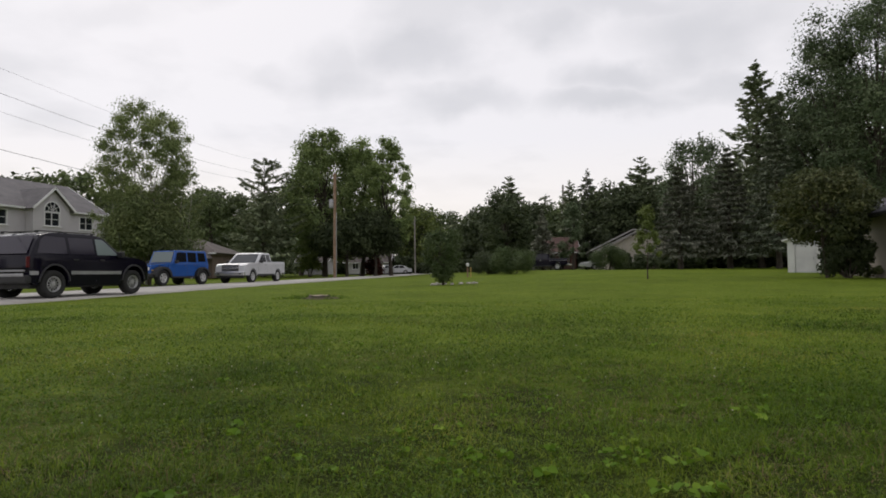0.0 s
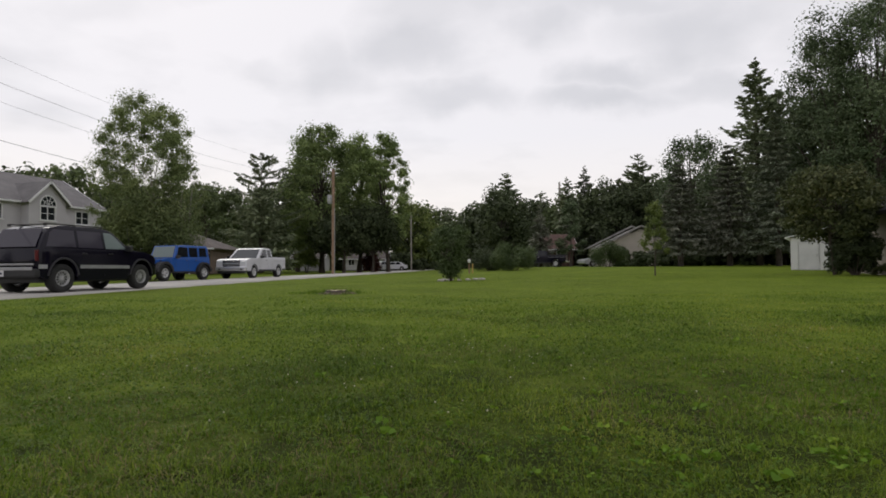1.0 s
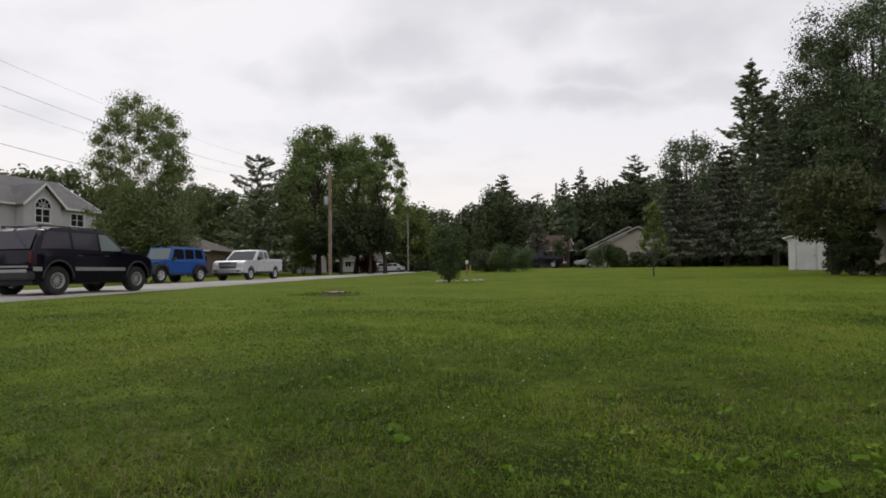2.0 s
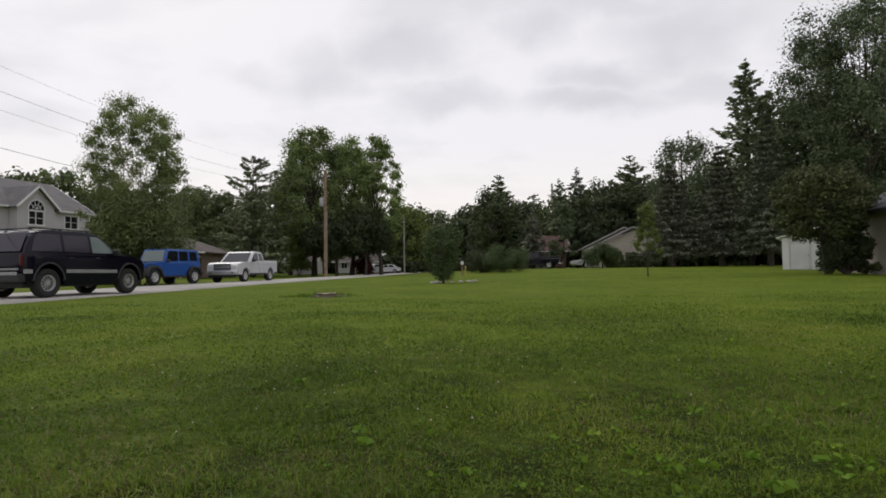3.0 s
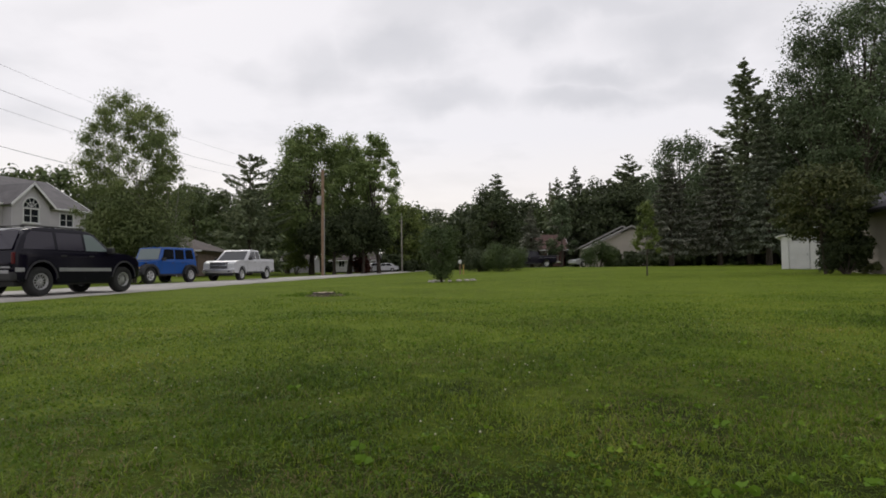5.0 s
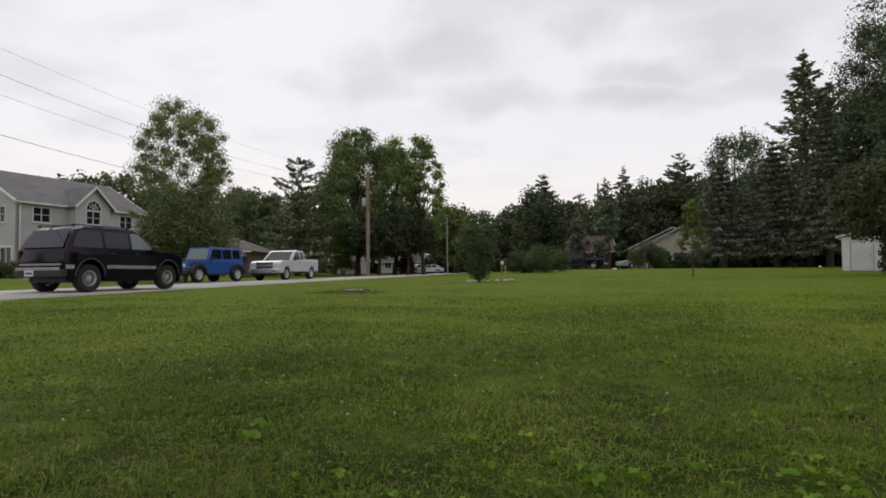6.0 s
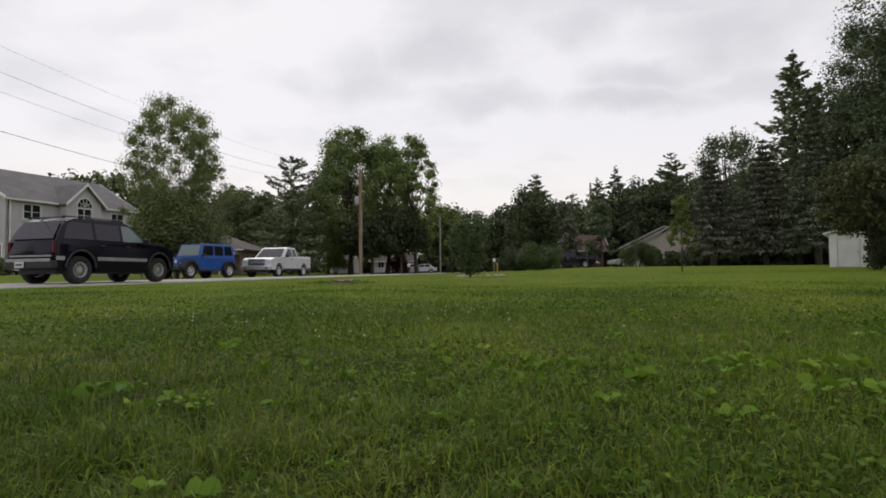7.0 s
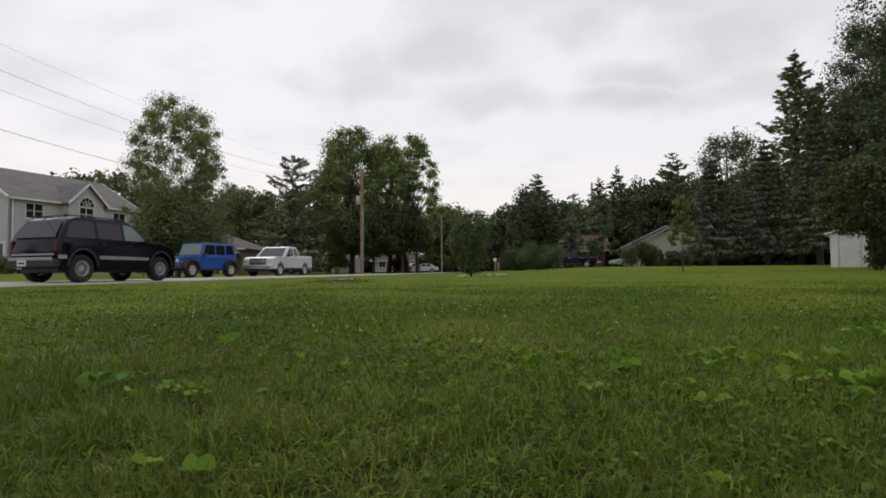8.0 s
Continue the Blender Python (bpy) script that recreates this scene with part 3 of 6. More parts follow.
# lawn: young tree, sapling bush, garden bushes
broadleaf("young_tree", "thin young tree with light green leaves on the lawn", 8.52, 26, 3.17, 0.95, 0.55, M_limeleaf, None, 24, 2300, 0.06, "cone", 0.03, 71)
broadleaf("sapling_bush", "upright dark green sapling bush on the lawn", -0.35, 25, 2.4, 0.12, 0.84, M_hedge, None, 70, 12000, 0.042, "vase", 0.045, 72, stems=4, solid=0.0, clump=0.7)
shrub("round_bush", "broad rounded dark green bush", 4.36, 45, 3.6, 2.2, M_hedge, 20000, 0.05, 73)
shrub("round_bush", "dark green bush beside the drive", 2.58, 50, 2.4, 2.0, M_darkleaf, 11000, 0.055, 74)
shrub("round_bush", "rounded light green bush before the garage", 12.85, 50, 2.9, 2.2, M_hedge, 15000, 0.05, 75)
shrub("low_hedge", "low dark hedge along the garage", 17.08, 52, 4.4, 0.95, M_darkleaf, 8500, 0.072, 76, deep=1.6)
shrub("low_hedge", "low dark hedge along the garage", 20.82, 54, 4.4, 1.0, M_darkleaf, 8500, 0.072, 77, deep=1.6)
broadleaf("tall_viburnum", "tall spreading shrub with olive leaves beside the tan house", 15.56, 25, 4.7, 1.3, 1.7, M_shrubleaf, None, 70, 17000, 0.075, "round", 0.06, 78, stems=4, solid=0.1, category="bush", clump=0.55)
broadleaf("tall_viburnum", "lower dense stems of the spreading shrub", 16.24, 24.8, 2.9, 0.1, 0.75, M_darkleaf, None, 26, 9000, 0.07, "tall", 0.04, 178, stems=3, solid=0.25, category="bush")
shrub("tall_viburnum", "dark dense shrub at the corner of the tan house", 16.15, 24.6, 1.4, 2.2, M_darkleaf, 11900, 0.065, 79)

# far woods: copies of a few trees
wood_a = broadleaf("forest_tree", "dark broadleaved tree of the far wood", -3.85, 160, 16.89, 0.0, 6.5, M_woodleaf, None, 70, 3500, 0.42, "round", 0.3, 81)
wood_b = conifer("forest_pine", "dark pine of the far wood", -2.17, 150, 16.14, 0.2, 5.0, M_pine, 22, 8, 18, 82, 0.0, 0.7, 0.6, 0.25)
wood_c = broadleaf("forest_tree", "dark broadleaved tree of the far wood", 5.44, 125, 12.44, 0.0, 6.0, M_darkleaf, None, 70, 3500, 0.42, "round", 0.3, 83)
wr = random.Random(5)
for k in range(26):
    fx = -98 + k * 3.6 + wr.uniform(-1, 1)
    fy = 112 + wr.uniform(-6, 10)
    proto, h = ((wood_a, 16.89), (wood_c, 12.44), (wood_b, 16.14))[(k * 7 + k // 3) % 3]
    want = np.interp(fx, [-98, -72, -55, -40, -10], [21.3, 19.8, 17.0, 15.5, 14.5])
    scaled_copy(proto, fx, fy, want / h * wr.uniform(0.86, 1.03), wr.uniform(0, 360))
for k in range(15):
    fx = -10 + k * 2.4 + wr.uniform(-1, 1)
    fy = 150 + wr.uniform(-14, 14)
    proto = (wood_a, wood_c, wood_b)[(k * 5 + k // 3) % 3]
    scaled_copy(proto, fx, fy, wr.uniform(0.72, 0.98) * (0.9 if k < 5 else 1.0), wr.uniform(0, 360))
for k in range(22):
    fx = 4 + k * 3.4 + wr.uniform(-1, 1)
    fy = np.interp(fx, [4, 30, 82], [118, 96, 84]) + wr.uniform(-5, 8)
    proto, h = ((wood_a, 16.89), (wood_c, 12.44), (wood_b, 16.14))[(k * 7 + k // 3) % 3]
    want = np.interp(fx, [4, 12, 24, 40, 82], [13.0, 14.5, 13.5, 16.5, 20])
    scaled_copy(proto, fx, float(fy), want / h * wr.uniform(0.85, 1.05), wr.uniform(0, 360))

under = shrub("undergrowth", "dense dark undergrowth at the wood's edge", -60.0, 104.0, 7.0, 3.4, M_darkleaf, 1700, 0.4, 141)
for k in range(16):
    scaled_copy(under, -92 + k * 5.4, 104 + wr.uniform(-2, 2), wr.uniform(0.9, 1.3), wr.uniform(0, 360))
for k in range(7):
    scaled_copy(under, -30 + k * 4.6, 102 + wr.uniform(-2, 4), wr.uniform(0.6, 0.9), wr.uniform(0, 360))
for k in range(18):
    fx = 2 + k * 4.0
    scaled_copy(under, fx, float(np.interp(fx, [2, 22, 40, 75], [110, 92, 70, 62])) + wr.uniform(-2, 2), wr.uniform(0.8, 1.1), wr.uniform(0, 360))
for k in range(6):
    scaled_copy(under, 17 + k * 3.6, 56 + wr.uniform(-1, 2), wr.uniform(0.5, 0.75), wr.uniform(0, 360))

# added trees behind the camera, never in view, to darken what the cars reflect
for k in range(9):
    a = radians(180 + 9 + k * 20)
    fx, fy = 52 * math.cos(a), 6 + 46 * math.sin(a)
    scaled_copy((wood_a, wood_c, wood_b)[k % 3], fx, fy, wr.uniform(0.6, 0.8), wr.uniform(0, 360))


# ---- more materials ----
def paint(name, col, rough=0.25, coat=0.6, metal=0.0, gloss=0.5):
    m = surface(name, tuple(c * 0.93 for c in col), tuple(min(1, c * 1.07) for c in col), rough, 1.5, 90, 0.0, metal, coat)
    m.node_tree.nodes["Principled BSDF"].inputs["Specular IOR Level"].default_value = gloss
    return m


def glass_dark(name, col, rough=0.05):
    m, n, l, b = nodes_of(name)
    b.inputs["Base Color"].default_value = (*col, 1)
    b.inputs["Roughness"].default_value = rough
    b.inputs["Specular IOR Level"].default_value = 0.35
    tc, t, bp = n.new("ShaderNodeTexCoord"), n.new("ShaderNodeTexNoise"), n.new("ShaderNodeBump")
    t.inputs["Scale"].default_value = 1.3
    bp.inputs["Strength"].default_value, bp.inputs["Distance"].default_value = 0.08, 0.02
    l.new(tc.outputs["Object"], t.inputs["Vector"])
    l.new(t.outputs["Fac"], bp.inputs["Height"])
    l.new(bp.outputs[0], b.inputs["Normal"])
    return m


def siding(name, dark, light, course=0.115, axis="Z"):
    """Lap siding: the two-tone surface with a saw-tooth relief for the courses."""
    m = surface(name, dark, light, 0.6, 0.8, 30, 0.0)
    n, l, b = m.node_tree.nodes, m.node_tree.links, m.node_tree.nodes["Principled BSDF"]
    tc, wv, bp = n.new("ShaderNodeTexCoord"), n.new("ShaderNodeTexWave"), n.new("ShaderNodeBump")
    wv.wave_profile, wv.bands_direction = "SAW", axis
    wv.inputs["Scale"].default_value = 0.314 / course
    bp.inputs["Strength"].default_value, bp.inputs["Distance"].default_value = 0.6, 0.02
    l.new(tc.outputs["Object"], wv.inputs["Vector"])
    l.new(wv.outputs["Fac"], bp.inputs["Height"])
    l.new(bp.outputs[0], b.inputs["Normal"])
    return m


M_black = paint("black_car_paint", (0.005, 0.004, 0.011), 0.12, 0.0, 0.0, 0.22)
M_blue = paint("blue_car_paint", (0.014, 0.075, 0.30), 0.25, 0.15)
M_white = paint("white_car_paint", (0.52, 0.52, 0.55), 0.3, 0.2)
M_greycar = paint("grey_car_paint", (0.32, 0.33, 0.34), 0.3, 0.5)
M_tint = glass_dark("tinted_car_glass", (0.022, 0.018, 0.031), 0.04)
M_darkglass = glass_dark("dark_car_glass", (0.010, 0.011, 0.015), 0.04)
M_screen = glass_dark("windscreen_glass", (0.055, 0.06, 0.066), 0.04)
M_clear = glass_dark("car_glass", (0.15, 0.185, 0.185), 0.04)
M_tyre = surface("tyre_rubber", (0.008, 0.008, 0.008), (0.02, 0.02, 0.02), 0.85, 6, 60, 0.3)
M_plastic = surface("black_plastic", (0.009, 0.009, 0.010), (0.018, 0.018, 0.020), 0.6, 5, 80, 0.2)
M_alloy = surface("dull_alloy", (0.46, 0.46, 0.47), (0.66, 0.66, 0.66), 0.4, 5, 60, 0.05, 0.4)
M_dullalloy = surface("dull_grey_alloy", (0.24, 0.24, 0.25), (0.40, 0.40, 0.40), 0.45, 5, 60, 0.05, 0.5)
M_chrome = surface("chrome", (0.55, 0.55, 0.56), (0.70, 0.70, 0.70), 0.25, 4, 60, 0.0, 0.7)
M_silver = surface("silver_trim", (0.24, 0.24, 0.255), (0.34, 0.34, 0.355), 0.4, 3, 60, 0.03, 0.4)
M_archtrim = surface("grey_arch_trim", (0.024, 0.022, 0.029), (0.042, 0.040, 0.050), 0.35, 3, 60, 0.05)
M_redlamp = paint("red_lamp_glass", (0.07, 0.003, 0.005), 0.2, 0.0, 0.0, 0.2)
M_lamp = glass_dark("headlamp_glass", (0.55, 0.57, 0.58), 0.1)
M_plate = surface("plate_white", (0.45, 0.45, 0.47), (0.6, 0.6, 0.6), 0.5, 6, 60, 0)
M_ink = surface("dark_ink", (0.03, 0.03, 0.06), (0.05, 0.05, 0.09), 0.6, 6, 60, 0)
M_siding = siding("grey_white_siding", (0.40, 0.38, 0.41), (0.49, 0.47, 0.50))
M_tanwall = siding("tan_board_wall", (0.34, 0.30, 0.255), (0.44, 0.39, 0.335), 0.3, "X")
M_tansiding = siding("tan_siding", (0.42, 0.38, 0.33), (0.52, 0.47, 0.41))
M_bargewood = surface("grey_barge_paint", (0.24, 0.23, 0.225), (0.34, 0.33, 0.32), 0.6, 2, 50, 0.1)
M_trim = surface("white_trim_paint", (0.55, 0.55, 0.56), (0.70, 0.70, 0.70), 0.5, 2, 50, 0.05)
M_shingle = surface("grey_asphalt_shingle", (0.095, 0.090, 0.094), (0.165, 0.156, 0.160), 0.95, 1.2, 14, 0.8)
M_brownroof = surface("brown_asphalt_shingle", (0.06, 0.05, 0.046), (0.115, 0.096, 0.088), 0.95, 1.2, 14, 0.8)
M_darkroof = surface("dark_asphalt_shingle", (0.035, 0.034, 0.042), (0.075, 0.072, 0.085), 0.95, 1.2, 14, 0.8)
M_paleroof = surface("pale_grey_shingle", (0.25, 0.24, 0.235), (0.38, 0.37, 0.36), 0.95, 1.2, 14, 0.5)
M_brick = surface("dull_red_brick", (0.065, 0.036, 0.03), (0.125, 0.07, 0.058), 0.9, 2, 20, 0.6)
M_tanbrick = surface("brown_brick", (0.085, 0.06, 0.048), (0.15, 0.11, 0.088), 0.9, 2, 20, 0.6)
M_winglass = glass_dark("window_glass", (0.018, 0.02, 0.024))
M_whitemetal = surface("white_metal_sheet", (0.60, 0.60, 0.60), (0.74, 0.74, 0.73), 0.5, 1.2, 20, 0.1)
M_pole = surface("weathered_pole_wood", (0.16, 0.10, 0.065), (0.32, 0.22, 0.15), 0.9, 2.0, 22, 0.5)
M_greypole = surface("grey_pole_wood", (0.22, 0.20, 0.18), (0.36, 0.33, 0.30), 0.9, 2.0, 22, 0.5)
M_steel = surface("galvanised_steel", (0.24, 0.25, 0.26), (0.36, 0.36, 0.36), 0.5, 4, 40, 0.05, 0.5)
M_wire = surface("dark_cable", (0.02, 0.02, 0.022), (0.04, 0.04, 0.04), 0.7, 4, 40, 0)
M_stone = surface("pale_stone", (0.26, 0.24, 0.22), (0.48, 0.45, 0.41), 0.9, 6, 40, 0.6)
M_soil = surface("bare_soil", (0.06, 0.042, 0.03), (0.14, 0.10, 0.07), 0.95, 5, 40, 0.8)
M_yellow = surface("yellow_paint", (0.30, 0.20, 0.05), (0.42, 0.30, 0.09), 0.6, 5, 40, 0.1)
M_cutwood = surface("sawn_wood", (0.30, 0.24, 0.17), (0.48, 0.40, 0.30), 0.9, 6, 50, 0.5)
M_redleaf = leaf("dark_red_leaf", [(0.03, 0.012, 0.010), (0.07, 0.022, 0.018), (0.10, 0.045, 0.03)], 0.25)


# ---- solid shapes ----
def cuboid(size, centre=(0, 0, 0), bevel=0.0, bm=None):
    bm = bm or bmesh.new()
    r = bmesh.ops.create_cube(bm, size=1.0, matrix=Matrix.Translation(centre) @ Matrix.Diagonal((*size, 1)))
    if bevel:
        es = list({e for v in r["verts"] for e in v.link_edges})
        bmesh.ops.bevel(bm, geom=es, offset=bevel, segments=2, affect="EDGES", profile=0.6)
    return bm


def slab(pts, t, bm=None, bevel=0.0):
    """A flat plate of thickness t behind the face through pts (counter-clockwise from outside)."""
    bm = bm or bmesh.new()
    P = [Vector(p) for p in pts]
    n = Vector((0, 0, 0))
    for i in range(len(P)):
        a, b = P[i], P[(i + 1) % len(P)]
        n += a.cross(b)
    n.normalize()
    top = [bm.verts.new(p) for p in P]
    low = [bm.verts.new(p - n * t) for p in P]
    bm.faces.new(top)
    bm.faces.new(low[::-1])
    k = len(P)
    for i in range(k):
        bm.faces.new((top[i], low[i], low[(i + 1) % k], top[(i + 1) % k]))
    return bm


def hull(pts, w, bevel=0.03, step=0.22):
    """A body out of its side outline (x, z), as wide to each side as w(x, z) says, curved in small steps."""
    bm = bmesh.new()
    bm.faces.new([bm.verts.new((x, 0, z)) for x, z in pts])
    lo, hi = [min(p[i] for p in pts) for i in (0, 1)], [max(p[i] for p in pts) for i in (0, 1)]
    for axis, k, n in ((0, step, (1, 0, 0)), (1, step * 0.5, (0, 0, 1))):
        c = lo[axis] + k * 0.6
        while c < hi[axis] - k * 0.3:
            bmesh.ops.bisect_plane(bm, geom=bm.verts[:] + bm.edges[:] + bm.faces[:], dist=1e-5, plane_co=(c, 0, 0) if axis == 0 else (0, 0, c), plane_no=n)
            c += k
    left = bm.verts[:]
    rim = [e for e in bm.edges if len(e.link_faces) == 1]
    twin = {v: bm.verts.new((v.co.x, -w(v.co.x, v.co.z), v.co.z)) for v in left}
    for f in bm.faces[:]:
        bm.faces.new([twin[v] for v in reversed(f.verts)])
    for v in left:
        v.co.y = w(v.co.x, v.co.z)
    edges = []
    for e in rim:
        p, q = e.verts
        bm.faces.new((p, q, twin[q], twin[p]))
        edges += [e, bm.edges.get((twin[p], twin[q]))]
    bmesh.ops.recalc_face_normals(bm, faces=bm.faces)
    if bevel:
        bmesh.ops.bevel(bm, geom=[e for e in edges if e and e.is_valid], offset=bevel, segments=2, affect="EDGES", profile=0.6, clamp_overlap=True)
    for f in bm.faces:
        f.smooth = True
    for e in bm.edges:
        if len(e.link_faces) == 2 and e.calc_face_angle(0) > 0.6:
            e.smooth = False
    return bm


def flank(pts, s, w, off=0.004, t=0.02, bm=None):
    """A plate laid on one side (s = 1 or -1) of a body, through the outline (x, z)."""
    P = [(x, s * (w(x, z) + off), z) for x, z in pts]
    a = Vector((P[1][0] - P[0][0], 0, P[1][2] - P[0][2]))
    area = sum(P[i][0] * P[(i + 1) % len(P)][2] - P[(i + 1) % len(P)][0] * P[i][2] for i in range(len(P)))
    if (area > 0) == (s > 0):
        P = P[::-1]
    return slab(P, t, bm)


def lathe(profile, n=28, bm=None, m=Matrix()):
    """Turns a closed profile of (radius, y) round the y axis."""
    bm = bm or bmesh.new()
    rings = []
    for i in range(n):
        a = 2 * math.pi * i / n
        rings.append([bm.verts.new(m @ Vector((r * math.cos(a), y, r * math.sin(a)))) for r, y in profile])
    k = len(profile)
    for i in range(n):
        A, B = rings[i], rings[(i + 1) % n]
        for j in range(k):
            f = bm.faces.new((A[j], A[(j + 1) % k], B[(j + 1) % k], B[j]))
            f.smooth = True
    return bm


def arch(cx, cz, r, a0, a1, n=9):
    return [(cx + r * math.cos(math.radians(a0 + (a1 - a0) * i / (n - 1))), cz + r * math.sin(math.radians(a0 + (a1 - a0) * i / (n - 1)))) for i in range(n)]


def wheel(car, x, y, R, width, rim_mat, spokes=10, rim=0.62):
    """A wheel at (x, y): tyre, rim with spokes, hub."""
    s = 1 if y > 0 else -1
    h = width / 2
    wh = part("wheel", cuboid((R * 0.5, width * 0.5, R * 0.5), (0, 0, 0), 0.03), M_plastic, car)
    wh.location = (x, y, R)
    part("tyre", lathe([(R * rim, -h * 0.9), (R * 0.9, -h), (R * 0.985, -h * 0.75), (R, -h * 0.3), (R, h * 0.3), (R * 0.985, h * 0.75), (R * 0.9, h), (R * rim, h * 0.9)]), M_tyre, wh)
    bm = lathe([(R * rim, -h * 0.8), (R * rim, s * h * 0.9 if s > 0 else -h * 0.95), (R * (rim - 0.06), s * h * 0.92), (R * (rim - 0.09), s * h * 0.4), (R * (rim - 0.09), -h * 0.5)])
    lathe([(R * 0.02, s * h * 0.2), (R * 0.02, s * h * 0.72), (R * 0.16, s * h * 0.70), (R * 0.19, s * h * 0.2)], 14, bm)
    for i in range(spokes):
        a = 2 * math.pi * i / spokes
        wd = 2.0 * R * rim / spokes * 0.78
        cuboid((R * (rim - 0.13), width * 0.10, wd), (R * (rim * 0.5 + 0.06), s * h * 0.58, 0), 0.0, bm)
        vs = list(bm.verts)[-8:]
        bmesh.ops.rotate(bm, verts=vs, cent=(0, 0, 0), matrix=Matrix.Rotation(a, 3, "Y"))
    part("rim", bm, rim_mat, wh)
    part("brake_disc", lathe([(0.02, -0.01), (R * (rim - 0.12), -0.01), (R * (rim - 0.12), 0.01), (0.02, 0.01)], 18), M_plastic, wh)
    return wh


def mirror(car, x, z, w, mat):
    for s in (1, -1):
        part("door_mirror", cuboid((0.12, 0.2, 0.16), (x, s * (w + 0.13), z), 0.03), mat, car)


def plate_on(car, m):
    p = part("number_plate", cuboid((0.012, 0.31, 0.16), (0, 0, 0), 0.003), M_plate, car)
    p.matrix_local = m
    part("plate_bar", cuboid((0.004, 0.22, 0.05), (0.009, 0, -0.005)), M_ink, p)


def seam_lines(car, xs, w, z0, z1):
    for x in xs:
        for s in (1, -1):
            part("door_gap", flank([(x, z0), (x + 0.012, z0), (x + 0.012, z1), (x, z1)], s, w, 0.003, 0.01), M_plastic, car)


def suv():
    car = thing("suv", "black four-door SUV with silver side trim, parked on the street", "car")
    W, belt = 0.86, 1.04

    def w(x, z):
        return W - 0.26 * max(0, z - belt) - 0.09 * max(0, x - 1.5) ** 2 - 0.8 * max(0, -1.88 - x) ** 2 - 0.05 * max(0, 0.55 - z)
    ra, fa, ax = -1.38, 1.45, 0.37
    low = [(-2.09, 0.44), (-1.88, 0.36)] + arch(ra, ax, 0.45, 178, 2) + [(-0.88, 0.31), (0.95, 0.31)] + arch(fa, ax, 0.45, 178, 2) + [(1.94, 0.36), (2.06, 0.42), (2.11, 0.62), (2.09, 0.82), (1.99, 0.94), (1.62, 1.03), (0.95, 1.09), (0.5, 1.06), (-2.08, 1.06), (-2.13, 0.8)]
    part("body", hull(low, w, 0.035), M_black, car)
    part("cabin", hull([(-2.09, 1.05), (-1.98, 1.25), (-1.86, 1.43), (-1.70, 1.555), (-1.48, 1.62), (-0.2, 1.635), (0.2, 1.60), (0.40, 1.53), (1.02, 1.06)], w, 0.03), M_black, car)
    part("underbody", cuboid((3.9, 1.3, 0.3), (0, 0, 0.42), 0.04), M_plastic, car)
    for s in (1, -1):
        part("rear_side_window", flank([(-1.90, 1.12), (-0.98, 1.11), (-0.98, 1.52), (-1.60, 1.53), (-1.74, 1.44)], s, w), M_tint, car)
        part("rear_door_window", flank([(-0.88, 1.11), (-0.05, 1.10), (-0.05, 1.52), (-0.88, 1.525)], s, w), M_tint, car)
        part("front_door_window", flank([(0.04, 1.10), (0.84, 1.10), (0.42, 1.44), (0.30, 1.51), (0.04, 1.52)], s, w), M_clear, car)
        part("side_trim", flank([(-0.86, 0.60), (0.93, 0.59), (0.93, 0.675), (-0.86, 0.69)], s, w, 0.012, 0.02), M_silver, car)
        part("side_trim", flank([(-2.1, 0.60), (-1.88, 0.60), (-1.88, 0.69), (-2.1, 0.695)], s, w, 0.012, 0.02), M_silver, car)
        for cx in (ra, fa):
            ring = arch(cx, ax, 0.50, 172, 8, 12) + arch(cx, ax, 0.455, 8, 172, 12)
            part("wheel_arch_trim", flank(ring, s, w, 0.022, 0.03), M_archtrim, car)
        part("tail_lamp", cuboid((0.12, 0.1, 0.27), (-2.07, s * 0.77, 0.90), 0.02), M_redlamp, car)
        part("headlamp", cuboid((0.08, 0.36, 0.15), (2.06, s * 0.58, 0.80), 0.02), M_lamp, car)
        part("roof_rail", cuboid((1.9, 0.035, 0.03), (-0.75, s * 0.58, 1.665), 0.012), M_plastic, car)
        for x in (-1.7, -0.8, 0.1):
            part("rail_foot", cuboid((0.09, 0.04, 0.06), (x, s * 0.58, 1.64), 0.01), M_plastic, car)
        for x in (-0.72, 0.2):
            part("door_handle", cuboid((0.17, 0.03, 0.035), (x, s * (w(x, 0.97) + 0.012), 0.97), 0.01), M_plastic, car)
    for x in (-1.5, -0.7):
        part("roof_crossbar", cuboid((0.05, 1.14, 0.02), (x, 0, 1.665), 0.008), M_plastic, car)
    seam_lines(car, (-0.95, 0.0, 0.9), w, 0.40, 1.08)
    part("windscreen", slab([(0.99, 0.74, 1.11), (0.43, 0.62, 1.52), (0.43, -0.62, 1.52), (0.99, -0.74, 1.11)][::-1], 0.012), M_clear, car)
    part("rear_window", slab([(-2.098, 0.72, 1.10), (-2.098, -0.72, 1.10), (-1.815, -0.63, 1.53), (-1.815, 0.63, 1.53)][::-1], 0.012), M_tint, car)
    part("rear_bumper", cuboid((0.2, 1.66, 0.2), (-2.11, 0, 0.50), 0.05), M_plastic, car)
    part("bumper_strip", cuboid((0.03, 1.5, 0.075), (-2.215, 0, 0.60), 0.01), M_silver, car)
    part("tailgate_strip", cuboid((0.03, 1.44, 0.045), (-2.145, 0, 0.70), 0.01), M_silver, car)
    part("front_bumper", cuboid((0.2, 1.6, 0.2), (2.08, 0, 0.50), 0.05), M_plastic, car)
    part("grille", cuboid((0.05, 0.8, 0.16), (2.11, 0, 0.8), 0.02), M_chrome, car)
